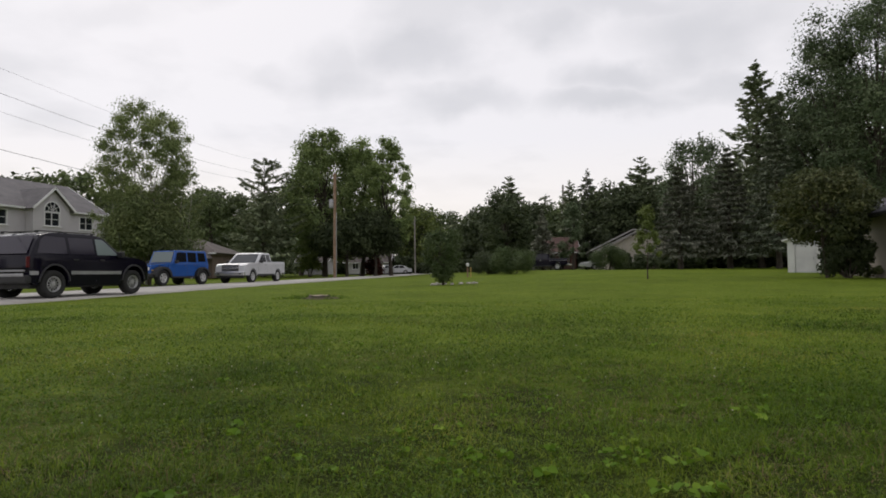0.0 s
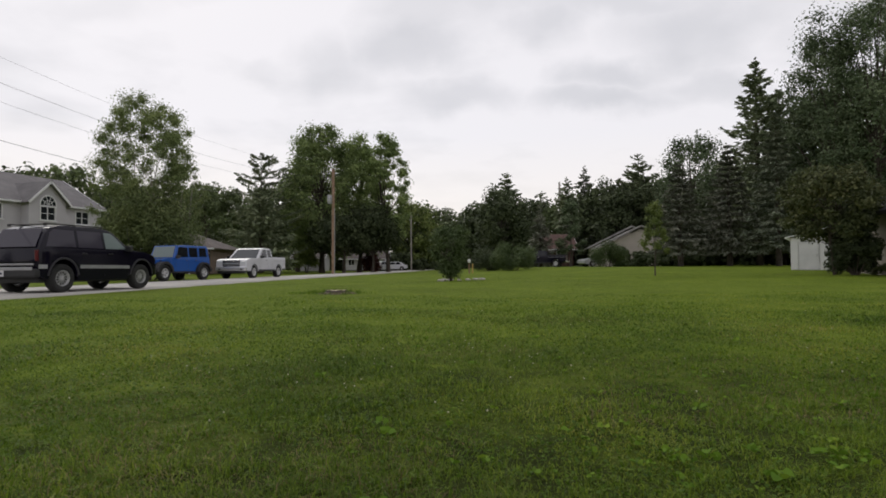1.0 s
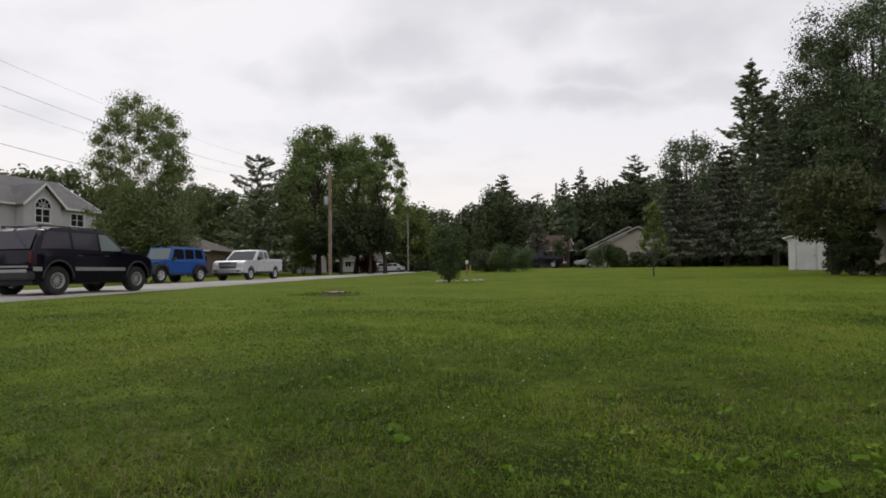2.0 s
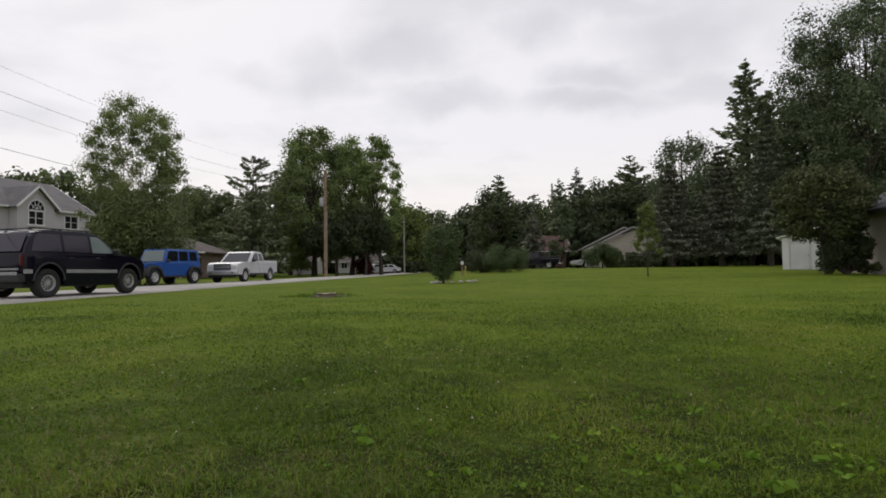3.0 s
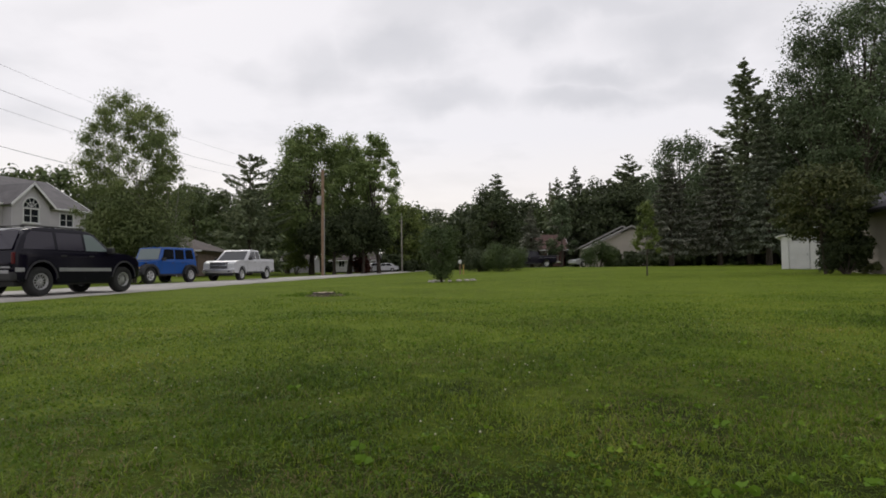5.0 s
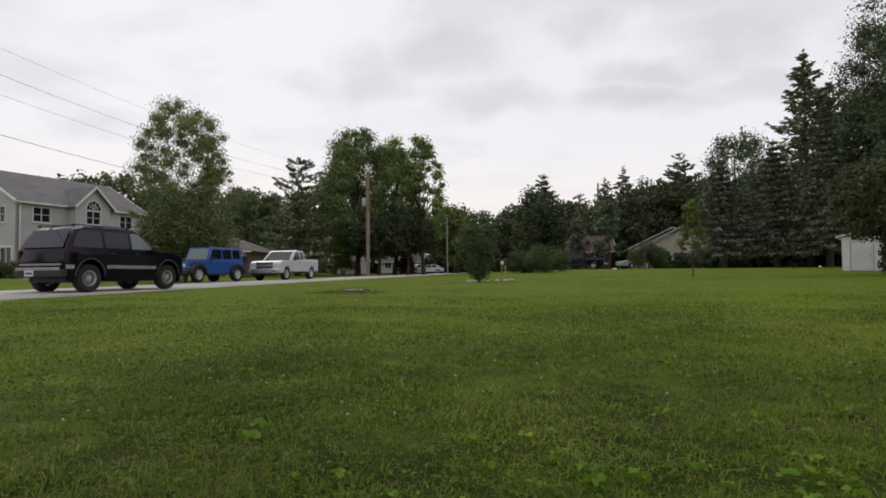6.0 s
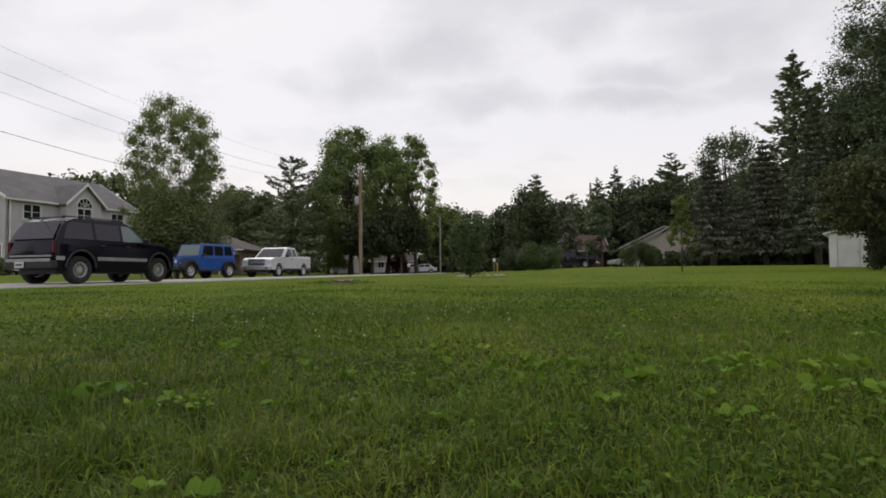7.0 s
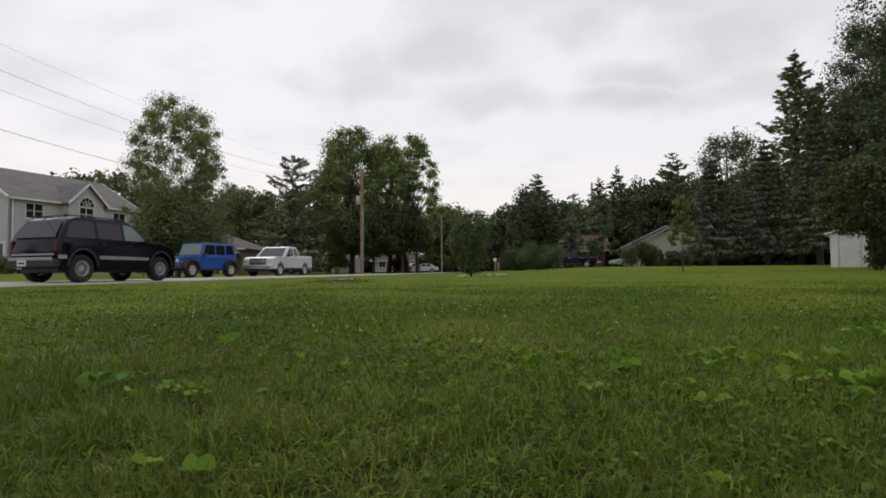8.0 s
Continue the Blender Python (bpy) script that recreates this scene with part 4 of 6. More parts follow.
    part("rear_wiper", cuboid((0.02, 0.4, 0.02), (-2.03, 0.1, 1.14), 0.005), M_plastic, car)
    part("aerial", tube_bm([(1.1, -0.74, 1.05), (0.95, -0.74, 1.75)], 0.006), M_plastic, car)
    mirror(car, 0.80, 1.12, 0.84, M_plastic)
    plate_on(car, pose(-2.222, 0.28, 0.50, 0, 0, 180))
    for x in (ra, fa):
        for y in (0.72, -0.72):
            wheel(car, x, y, 0.37, 0.24, M_dullalloy, 12, 0.56)
    return car


def tube_bm(pts, r, sides=8):
    V, Q = tube_arrays(pts, [r] * len(pts), sides)
    bm = bmesh.new()
    vs = [bm.verts.new(v) for v in V]
    for q in Q:
        bm.faces.new([vs[i] for i in q])
    bm.faces.new(vs[:sides][::-1])
    bm.faces.new(vs[-sides:])
    return bm


def jeep():
    car = thing("off_road_car", "bright blue boxy off-road car with black flared arches", "car")

    def w(x, z):
        return 0.76 - 0.10 * max(0, z - 1.12) - (0.10 * max(0, x - 0.75) if z > 0.7 else 0.0)
    ra, fa = -1.47, 1.47
    part("body", hull([(-2.05, 0.58), (-1.95, 0.50)] + arch(ra, 0.42, 0.47, 165, 15, 8) + [(-0.9, 0.48), (0.85, 0.48), (0.95, 0.62), (0.95, 1.16), (0.6, 1.18), (-2.06, 1.16)], w, 0.03), M_blue, car)
    part("hood", hull([(0.9, 0.62), (1.98, 0.62), (2.0, 1.02), (1.95, 1.07), (0.9, 1.16)], lambda x, z: 0.72 - 0.14 * max(0, x - 0.9), 0.04), M_blue, car)
    part("hard_top", hull([(-2.04, 1.15), (-1.92, 1.82), (-1.8, 1.86), (0.30, 1.86), (0.42, 1.82), (0.68, 1.17)], w, 0.035), M_blue, car)
    part("underbody", cuboid((3.7, 1.1, 0.22), (0, 0, 0.52), 0.04), M_plastic, car)
    for s in (1, -1):
        part("rear_side_window", flank([(-1.84, 1.26), (-1.22, 1.26), (-1.22, 1.74), (-1.76, 1.74)], s, w), M_darkglass, car)
        part("rear_door_window", flank([(-1.08, 1.24), (-0.42, 1.24), (-0.42, 1.74), (-1.08, 1.74)], s, w), M_darkglass, car)
        part("front_door_window", flank([(-0.32, 1.24), (0.52, 1.22), (0.36, 1.70), (0.30, 1.74), (-0.32, 1.74)], s, w), M_darkglass, car)
        for cx, r0, r1 in ((ra, 0.62, 0.47), (fa, 0.64, 0.47)):
            bm = bmesh.new()
            outer, inner = arch(cx, 0.40, r0 - 0.05, 172, 8, 10), arch(cx, 0.40, r1, 172, 8, 10)
            A = [[bm.verts.new((x, s * yy, z)) for x, z in ring] for ring, yy in ((outer, 0.93), (outer, 0.55), (inner, 0.55), (inner, 0.93))]
            for i in range(9):
                for j in range(4):
                    bm.faces.new((A[j][i], A[(j + 1) % 4][i], A[(j + 1) % 4][i + 1], A[j][i + 1]))
            for i in (0, 9):
                bm.faces.new([A[j][i] for j in range(4)])
            bmesh.ops.recalc_face_normals(bm, faces=bm.faces)
            part("arch_flare", bm, M_plastic, car)
        part("headlamp", lathe([(0.01, 0.0), (0.09, 0.0), (0.09, 0.05), (0.01, 0.06)], 18, m=Matrix.Translation((1.99, s * 0.44, 0.88)) @ Matrix.Rotation(radians(-90), 4, "Z")), M_lamp, car)
        part("turn_lamp", cuboid((0.05, 0.08, 0.06), (2.07, s * 0.75, 0.80), 0.015), M_yellow, car)
        part("tail_lamp", cuboid((0.06, 0.1, 0.2), (-2.07, s * 0.66, 0.98), 0.015), M_redlamp, car)
        part("side_step", cuboid((1.7, 0.1, 0.06), (0, s * 0.80, 0.42), 0.02), M_plastic, car)
        for x in (-0.95, -0.2):
            part("door_handle", cuboid((0.14, 0.03, 0.03), (x, s * 0.775, 1.05), 0.01), M_plastic, car)
        for k in range(2):
            part("hood_latch", cuboid((0.06, 0.03, 0.09), (1.55 - 0.6 * k, s * 0.68, 1.02), 0.01), M_plastic, car)
    seam_lines(car, (-1.16, -0.37, 0.56), w, 0.55, 1.16)
    part("grille", cuboid((0.06, 1.16, 0.42), (2.0, 0, 0.83), 0.03), M_blue, car)
    for k in range(7):
        part("grille_slot", cuboid((0.02, 0.05, 0.30), (2.028, (k - 3) * 0.087, 0.85), 0.008), M_plastic, car)
    part("front_bumper", cuboid((0.2, 1.7, 0.2), (2.16, 0, 0.55), 0.04), M_plastic, car)
    part("rear_bumper", cuboid((0.2, 1.6, 0.2), (-2.16, 0, 0.55), 0.04), M_plastic, car)
    part("windscreen", slab([(0.69, 0.64, 1.22), (0.46, 0.60, 1.78), (0.46, -0.60, 1.78), (0.69, -0.64, 1.22)][::-1], 0.012), M_clear, car)
    sw = wheel(car, -2.25, 0.001, 0.40, 0.24, M_alloy, 5)
    sw.location = (-2.22, 0, 0.98)
    sw.rotation_euler = (0, 0, radians(90))
    mirror(car, 0.55, 1.24, 0.74, M_plastic)
    for x in (ra, fa):
        for y in (0.76, -0.76):
            wheel(car, x, y, 0.41, 0.26, M_alloy, 5, 0.58)
    return car


def pickup(paint_mat, label, detail=True):
    car = thing("pickup_truck", label, "truck")

    def w(x, z):
        return 0.98 - 0.22 * max(0, z - 1.18) - 0.05 * max(0, x - 2.0) ** 2
    ra, fa = -1.82, 1.82
    ax = 0.40
    part("body", hull([(-2.9, 0.62), (-2.34, 0.55)] + arch(ra, ax, 0.50, 168, 12) + [(-1.2, 0.44), (1.25, 0.44)] + arch(fa, ax, 0.50, 172, 8) + [(2.4, 0.46), (2.78, 0.50), (2.84, 0.7), (2.81, 0.98), (2.70, 1.10), (2.4, 1.17), (1.3, 1.22), (0.9, 1.20), (-0.86, 1.22), (-0.88, 1.30), (-2.92, 1.30)], w, 0.035), paint_mat, car)
    part("cab", hull([(-0.88, 1.19), (-0.80, 1.72), (-0.68, 1.84), (0.22, 1.86), (0.48, 1.80), (1.28, 1.19)], w, 0.04), paint_mat, car)
    part("bed_floor", cuboid((1.95, 1.6, 0.05), (-1.9, 0, 1.27), 0.01), M_plastic, car)
    part("underbody", cuboid((5.2, 1.3, 0.2), (0, 0, 0.52), 0.04), M_plastic, car)
    for s in (1, -1):
        part("rear_cab_window", flank([(-0.72, 1.28), (-0.16, 1.28), (-0.16, 1.74), (-0.66, 1.74)], s, w), M_darkglass, car)
        part("front_door_window", flank([(-0.06, 1.28), (1.02, 1.26), (0.50, 1.66), (0.36, 1.74), (-0.06, 1.75)], s, w), M_darkglass, car)
        part("headlamp", cuboid((0.16, 0.34, 0.24), (2.76, s * 0.74, 0.93), 0.03), M_lamp, car)
        part("tail_lamp", cuboid((0.08, 0.1, 0.36), (-2.9, s * 0.92, 1.05), 0.02), M_redlamp, car)
        part("door_handle", cuboid((0.18, 0.03, 0.04), (0.05, s * (w(0, 1.1) + 0.012), 1.10), 0.01), M_chrome, car)
        part("bed_rail", cuboid((2.0, 0.1, 0.05), (-1.9, s * 0.90, 1.315), 0.015), M_plastic, car)
        for cx in (ra, fa):
            ring = arch(cx, ax, 0.54, 172, 8, 12) + arch(cx, ax, 0.485, 8, 172, 12)
            part("wheel_arch_lip", flank(ring, s, w, 0.012, 0.02), paint_mat, car)
    seam_lines(car, (-0.12, 1.12, -0.78), w, 0.5, 1.2)
    for s in (1, -1):
        part("rocker_trim", flank([(-1.25, 0.44), (1.28, 0.44), (1.28, 0.54), (-1.25, 0.54)], s, w, 0.006, 0.02), M_plastic, car)
        # grey strip paints a crease's shading on the flat bed side
        part("bed_crease_shading", flank([(-2.88, 1.08), (-0.92, 1.08), (-0.92, 1.095), (-2.88, 1.095)], s, w, 0.004, 0.01), M_greycar, car)
        part("fog_lamp", cuboid((0.05, 0.14, 0.09), (2.965, s * 0.68, 0.57), 0.02), M_plastic, car)
    part("windscreen", slab([(1.27, 0.82, 1.23), (0.50, 0.72, 1.77), (0.50, -0.72, 1.77), (1.27, -0.82, 1.23)][::-1], 0.012), M_screen, car)
    part("upper_grille", cuboid((0.06, 1.06, 0.16), (2.83, 0, 1.0), 0.02), M_plastic, car)
    part("lower_grille", cuboid((0.06, 1.06, 0.14), (2.84, 0, 0.80), 0.02), M_plastic, car)
    part("grille_bar", cuboid((0.07, 1.12, 0.06), (2.85, 0, 0.905), 0.02), M_chrome, car)
    part("grille_mid_bar", cuboid((0.065, 1.08, 0.025), (2.845, 0, 0.80), 0.008), M_chrome, car)
    part("grille_mid_bar", cuboid((0.065, 1.08, 0.025), (2.835, 0, 1.0), 0.008), M_chrome, car)
    part("grille_top_bar", cuboid((0.07, 1.12, 0.04), (2.82, 0, 1.09), 0.015), M_chrome, car)
    part("front_bumper", cuboid((0.22, 1.9, 0.24), (2.86, 0, 0.58), 0.06), M_chrome, car)
    part("air_dam", cuboid((0.16, 1.7, 0.16), (2.80, 0, 0.40), 0.04), M_plastic, car)
    part("rear_bumper", cuboid((0.18, 1.85, 0.2), (-2.98, 0, 0.60), 0.05), M_chrome, car)
    mirror(car, 0.95, 1.30, 0.98, M_plastic)
    for x in (ra, fa):
        for y in (0.84, -0.84):
            wheel(car, x, y, 0.40, 0.26, M_alloy, 6, 0.6)
    return car


def sedan(name, label, mat):
    car = thing(name, label, "car")

    def w(x, z):
        return 0.88 - 0.3 * max(0, z - 0.92) - 0.05 * max(0, abs(x) - 1.6) ** 2
    ra, fa, ax = -1.35, 1.35, 0.32
    part("body", hull([(-2.3, 0.4), (-1.8, 0.3)] + arch(ra, ax, 0.38, 176, 4) + [(-0.9, 0.25), (0.9, 0.25)] + arch(fa, ax, 0.38, 176, 4) + [(1.9, 0.28), (2.3, 0.4), (2.3, 0.68), (2.0, 0.80), (1.1, 0.93), (-1.5, 0.95), (-2.25, 0.9)], w, 0.04), mat, car)
    part("cabin", hull([(-1.75, 0.93), (-1.1, 1.36), (-0.7, 1.43), (0.1, 1.43), (0.4, 1.38), (1.15, 0.92)], w, 0.04), mat, car)
    for s in (1, -1):
        part("rear_window", flank([(-1.3, 1.0), (-0.35, 0.99), (-0.35, 1.35), (-0.95, 1.34)], s, w), M_darkglass, car)
        part("front_window", flank([(-0.25, 0.99), (0.85, 0.98), (0.35, 1.30), (0.2, 1.35), (-0.25, 1.35)], s, w), M_darkglass, car)
        part("headlamp", cuboid((0.1, 0.34, 0.12), (2.25, s * 0.62, 0.66), 0.03), M_lamp, car)
    part("windscreen", slab([(1.12, 0.72, 0.96), (0.42, 0.60, 1.36), (0.42, -0.60, 1.36), (1.12, -0.72, 0.96)][::-1], 0.012), M_darkglass, car)
    for x in (ra, fa):
        for y in (0.78, -0.78):
            wheel(car, x, y, 0.32, 0.2, M_alloy, 7)
    return car


def proportion(car, kx, kz, z0):
    """Stretches the body of a car, wheels apart, to its true length and height."""
    m = Matrix.Translation((0, 0, z0)) @ Matrix.Diagonal((kx, 1, kz, 1)) @ Matrix.Translation((0, 0, -z0))
    for o in car.children:
        o.location.x *= kx
        if o.name.startswith("wheel") and not o.name.startswith("wheel_"):
            continue
        if o.location.length > 0:
            o.location.z = z0 + (o.location.z - z0) * kz
        else:
            o.data.transform(m)


SUV_HEAD = 77.0
s_ = suv()
proportion(s_, 0.945, 1.085, 0.35)
s_.matrix_world = pose(-10.81, 16.9, 0.04, 0, 0, SUV_HEAD)
j_ = jeep()
proportion(j_, 1.03, 1.0, 0.4)
j_.matrix_world = pose(-15.12, 30.95, 0.02, 0, 0, -103)
p_ = pickup(M_white, "white extended-cab pickup with a chrome bumper, parked on the street")
proportion(p_, 0.9, 1.0, 0.4)
p_.matrix_world = pose(-12.8, 36.6, 0.02, 0, 0, -98)
far_truck = pickup(M_black, "dark pickup parked by the far drive")
far_truck.matrix_world = pose(9.61, 66, gz(9.61, 66), 0, 0, 160)
far_suv = sedan("parked_car", "pale car half hidden by the bush at the far drive", M_greycar)
far_suv.matrix_world = pose(15.72, 64, gz(15.72, 64), 0, 0, 195)
c_ = sedan("parked_car", "light grey car parked at the far end of the street", M_white)
c_.matrix_world = pose(-10.22, 97, 0.1, 0, 0, 180)
c_ = sedan("parked_car", "dark grey car parked under the oaks", M_greycar)
c_.matrix_world = pose(-11.59, 88, 0.1, 0, 0, 250)


# ---- houses ----
def wall_bm(L, H, holes, t=0.2, gable=0.0):
    """An upright wall in the x-z plane, thickness in +y, with openings (x0, x1, z0, z1) and an optional gable top."""
    bm = bmesh.new()
    xs = sorted({0, L, *[h[0] for h in holes], *[h[1] for h in holes]})
    zs = sorted({0, H, *[h[2] for h in holes], *[h[3] for h in holes]})
    for i in range(len(xs) - 1):
        for j in range(len(zs) - 1):
            cx, cz = (xs[i] + xs[i + 1]) / 2, (zs[j] + zs[j + 1]) / 2
            if any(h[0] < cx < h[1] and h[2] < cz < h[3] for h in holes):
                continue
            cuboid((xs[i + 1] - xs[i], t, zs[j + 1] - zs[j]), (cx, t / 2, cz), 0, bm)
    if gable:
        slab([(0, 0, H), (L, 0, H), (L / 2, 0, H + gable)], t, bm)
    bmesh.ops.remove_doubles(bm, verts=bm.verts, dist=0.001)
    return bm


def window(house, x0, x1, z0, z1, m, bars=(1, 1), frame_w=0.07):
    """A framed window in the opening: frame, panes between glazing bars, sill."""
    win = part("window", cuboid((x1 - x0 + 0.02, 0.02, z1 - z0 + 0.02), ((x0 + x1) / 2, 0.15, (z0 + z1) / 2)), M_ink, house)
    win.matrix_local = m
    bm = bmesh.new()
    f = frame_w
    for cx, cz, sx, sz in (((x0 + x1) / 2, z1, x1 - x0 + 2 * f, f), ((x0 + x1) / 2, z0, x1 - x0 + 2 * f, f), (x0, (z0 + z1) / 2, f, z1 - z0), (x1, (z0 + z1) / 2, f, z1 - z0)):
        cuboid((sx, 0.1, sz), (cx, 0.02, cz), 0, bm)
    nx_, nz_ = bars
    for i in range(1, nx_):
        cuboid((0.05, 0.05, z1 - z0), (x0 + (x1 - x0) * i / nx_, 0.045, (z0 + z1) / 2), 0, bm)
    for j in range(1, nz_):
        cuboid((x1 - x0, 0.04, 0.035), ((x0 + x1) / 2, 0.047, z0 + (z1 - z0) * j / nz_), 0, bm)
    part("frame", bm, M_trim, win)
    for i in range(nx_):
        for j in range(nz_):
            part("pane", cuboid(((x1 - x0) / nx_ - 0.02, 0.012, (z1 - z0) / nz_ - 0.02), (x0 + (x1 - x0) * (i + 0.5) / nx_, 0.085, z0 + (z1 - z0) * (j + 0.5) / nz_)), M_winglass, win)
    part("sill", cuboid((x1 - x0 + 0.24, 0.14, 0.05), ((x0 + x1) / 2, -0.02, z0 - 0.05), 0.01), M_trim, win)
    return win


def gable_roof(house, L, D, z, rise, mat, over=0.3, t=0.12, x0=0.0, y0=0.0):
    """Two roof slopes, ridge along x, with white barge and eave boards."""
    h = D / 2
    k = rise / h
    for s in (-1, 1):
        y_e, y_r = (y0 - over, y0 + h) if s < 0 else (y0 + D + over, y0 + h)
        ze, zr = z - over * k + t, z + rise + t
        pts = [(x0 - over, y_e, ze), (x0 + L + over, y_e, ze), (x0 + L + over, y_r, zr), (x0 - over, y_r, zr)]
        part("roof", slab(pts if s < 0 else pts[::-1], t), mat, house)
        part("eave_board", cuboid((L + 2 * over, 0.04, 0.13), (x0 + L / 2, y_e + 0.022 * s, ze - t * 0.7), 0.005), M_trim, house)
        for xe in (x0 - over - 0.02, x0 + L + over + 0.02):
            a = [(xe - 0.02, y_e, ze + 0.02), (xe + 0.02, y_e, ze + 0.02), (xe + 0.02, y_r, zr + 0.02), (xe - 0.02, y_r, zr + 0.02)]
            part("barge_board", slab(a if s < 0 else a[::-1], 0.16), M_trim, house)


def white_house():
    """Two-storey house: facade along local x, body towards local +y."""
    L, D, H, R = 10.3, 8.6, 5.35, 2.45
    ho = thing("two_storey_house", "grey-white sided two-storey house with arched gable window", "house")
    holes = [(1.02, 2.28, 3.95, 5.0), (8.0, 9.2, 3.95, 4.95), (1.0, 2.3, 0.7, 2.1), (8.0, 9.2, 0.7, 2.1), (3.85, 6.25, 0.1, 5.0)]
    part("front_wall", wall_bm(L, H, holes), M_siding, ho)
    for x0, x1, z0, z1 in holes[:4]:
        window(ho, x0, x1, z0, z1, Matrix(), (2, 2))
    side = Matrix.Rotation(radians(90), 4, "Z")
    ends = [(6.2, 7.4, 3.9, 5.0), (6.9, 8.1, 0.15, 2.2)]
    m_end = Matrix.Translation((0, D, 0)) @ Matrix.Rotation(radians(-90), 4, "Z")
    e = part("end_wall", wall_bm(D, H, ends, 0.2, R), M_siding, ho)
    e.matrix_local = m_end
    window(ho, *ends[0], m_end, (2, 2))
    window(ho, *ends[1], m_end, (2, 1), 0.12)
    e = part("end_wall", wall_bm(D, H, [], 0.2, R), M_siding, ho)
    e.matrix_local = Matrix.Translation((L, 0, 0)) @ side
    e = part("back_wall", wall_bm(L, H, []), M_siding, ho)
    e.matrix_local = Matrix.Translation((L, D, 0)) @ Matrix.Rotation(radians(180), 4, "Z")
    gable_roof(ho, L, D, H, R, M_shingle)
    # projecting bay with a gable and the arched window
    gx0, gx1, gz0, gz1, q0 = 3.6, 6.5, 5.35, 6.75, -0.75
    gm = (gx0 + gx1) / 2
    bay = part("bay_wall", wall_bm(gx1 - gx0, gz0, [(gm - gx0 - 0.6, gm - gx0 + 0.6, 4.0, 5.0), (gm - gx0 - 0.6, gm - gx0 + 0.6, 0.1, 2.2)], 0.2, gz1 - gz0), M_siding, ho)
    bay.location = (gx0, q0, 0)
    for x in (gx0 + 0.08, gx1 - 0.08):
        part("bay_side", cuboid((0.16, 0.76, gz0), (x, q0 + 0.2 + 0.37, gz0 / 2)), M_siding, ho)
    m_bay = Matrix.Translation((0, q0, 0))
    window(ho, gm - 0.6, gm + 0.6, 4.0, 5.0, m_bay, (2, 2))
    d = part("front_door", cuboid((1.14, 0.06, 2.06), (gm, q0 + 0.1, 1.14), 0.01), M_trim, ho)
    part("door_knob", lathe([(0.005, -0.05), (0.035, -0.05), (0.035, 0.0), (0.005, 0.0)], 12, m=Matrix.Translation((gm + 0.45, q0 + 0.06, 1.05))), M_chrome, d)
    for s in (-1, 1):
        k = (gz1 - gz0) / (gm - gx0)
        xe = gm + s * (gm - gx0 + 0.3)
        ze = gz0 - 0.3 * k
        pts = [(xe, q0 - 0.3, ze + 0.12), (gm, q0 - 0.3, gz1 + 0.12), (gm, 2.6, gz1 + 0.12), (xe, 2.6, ze + 0.12)]
        part("gable_roof", slab(pts[::-1] if s > 0 else pts, 0.1), M_shingle, ho)
        b = [(xe, q0 - 0.33, ze + 0.15), (gm, q0 - 0.33, gz1 + 0.15), (gm, q0 - 0.30, gz1 + 0.15), (xe, q0 - 0.30, ze + 0.15)]
        part("gable_board", slab(b[::-1] if s > 0 else b, 0.15), M_trim, ho)
    fy = q0 - 0.02
    aw = part("arched_window", slab([(gm + 0.6 * math.cos(a), fy, 5.10 + 0.66 * math.sin(a)) for a in np.linspace(0, math.pi, 17)], 0.03), M_winglass, ho)
    bm = bmesh.new()
    for i in range(16):
        a0, a1 = math.pi * i / 16, math.pi * (i + 1) / 16
        slab([(gm + q * 0.6 * math.cos(a), fy - 0.025, 5.10 + q * 0.66 * math.sin(a)) for q, a in ((1.0, a0), (1.13, a0), (1.13, a1), (1.0, a1))], 0.06, bm)
    part("frame", bm, M_trim, aw)
    bm = bmesh.new()
    for a in (36, 72, 108, 144):
        c, s = math.cos(math.radians(a)), math.sin(math.radians(a))
        p, q = Vector((gm + 0.05 * c, fy - 0.012, 5.10 + 0.05 * s)), Vector((gm + 0.6 * c, fy - 0.012, 5.10 + 0.66 * s))
        nrm = Vector((-s, 0, c)) * 0.016
        slab([p - nrm, q - nrm, q + nrm, p + nrm][::-1], 0.02, bm)
    for i in range(10):
        a0, a1 = math.pi * i / 10, math.pi * (i + 1) / 10
        slab([(gm + q * math.cos(a), fy - 0.014, 5.10 + 1.1 * q * math.sin(a)) for q, a in ((0.31, a0), (0.34, a0), (0.34, a1), (0.31, a1))], 0.02, bm)
    part("glazing_bars", bm, M_trim, aw)
    part("downpipe", cuboid((0.08, 0.08, 5.0), (0.12, -0.06, 2.7), 0.02), M_trim, ho)
    part("downpipe", cuboid((0.08, 0.08, 5.0), (L - 0.1, -0.06, 2.7), 0.02), M_trim, ho)
    return ho


h_ = white_house()
h_.matrix_world = pose(-31.7, 37.4, 0.25, 0, 0, 75.5)


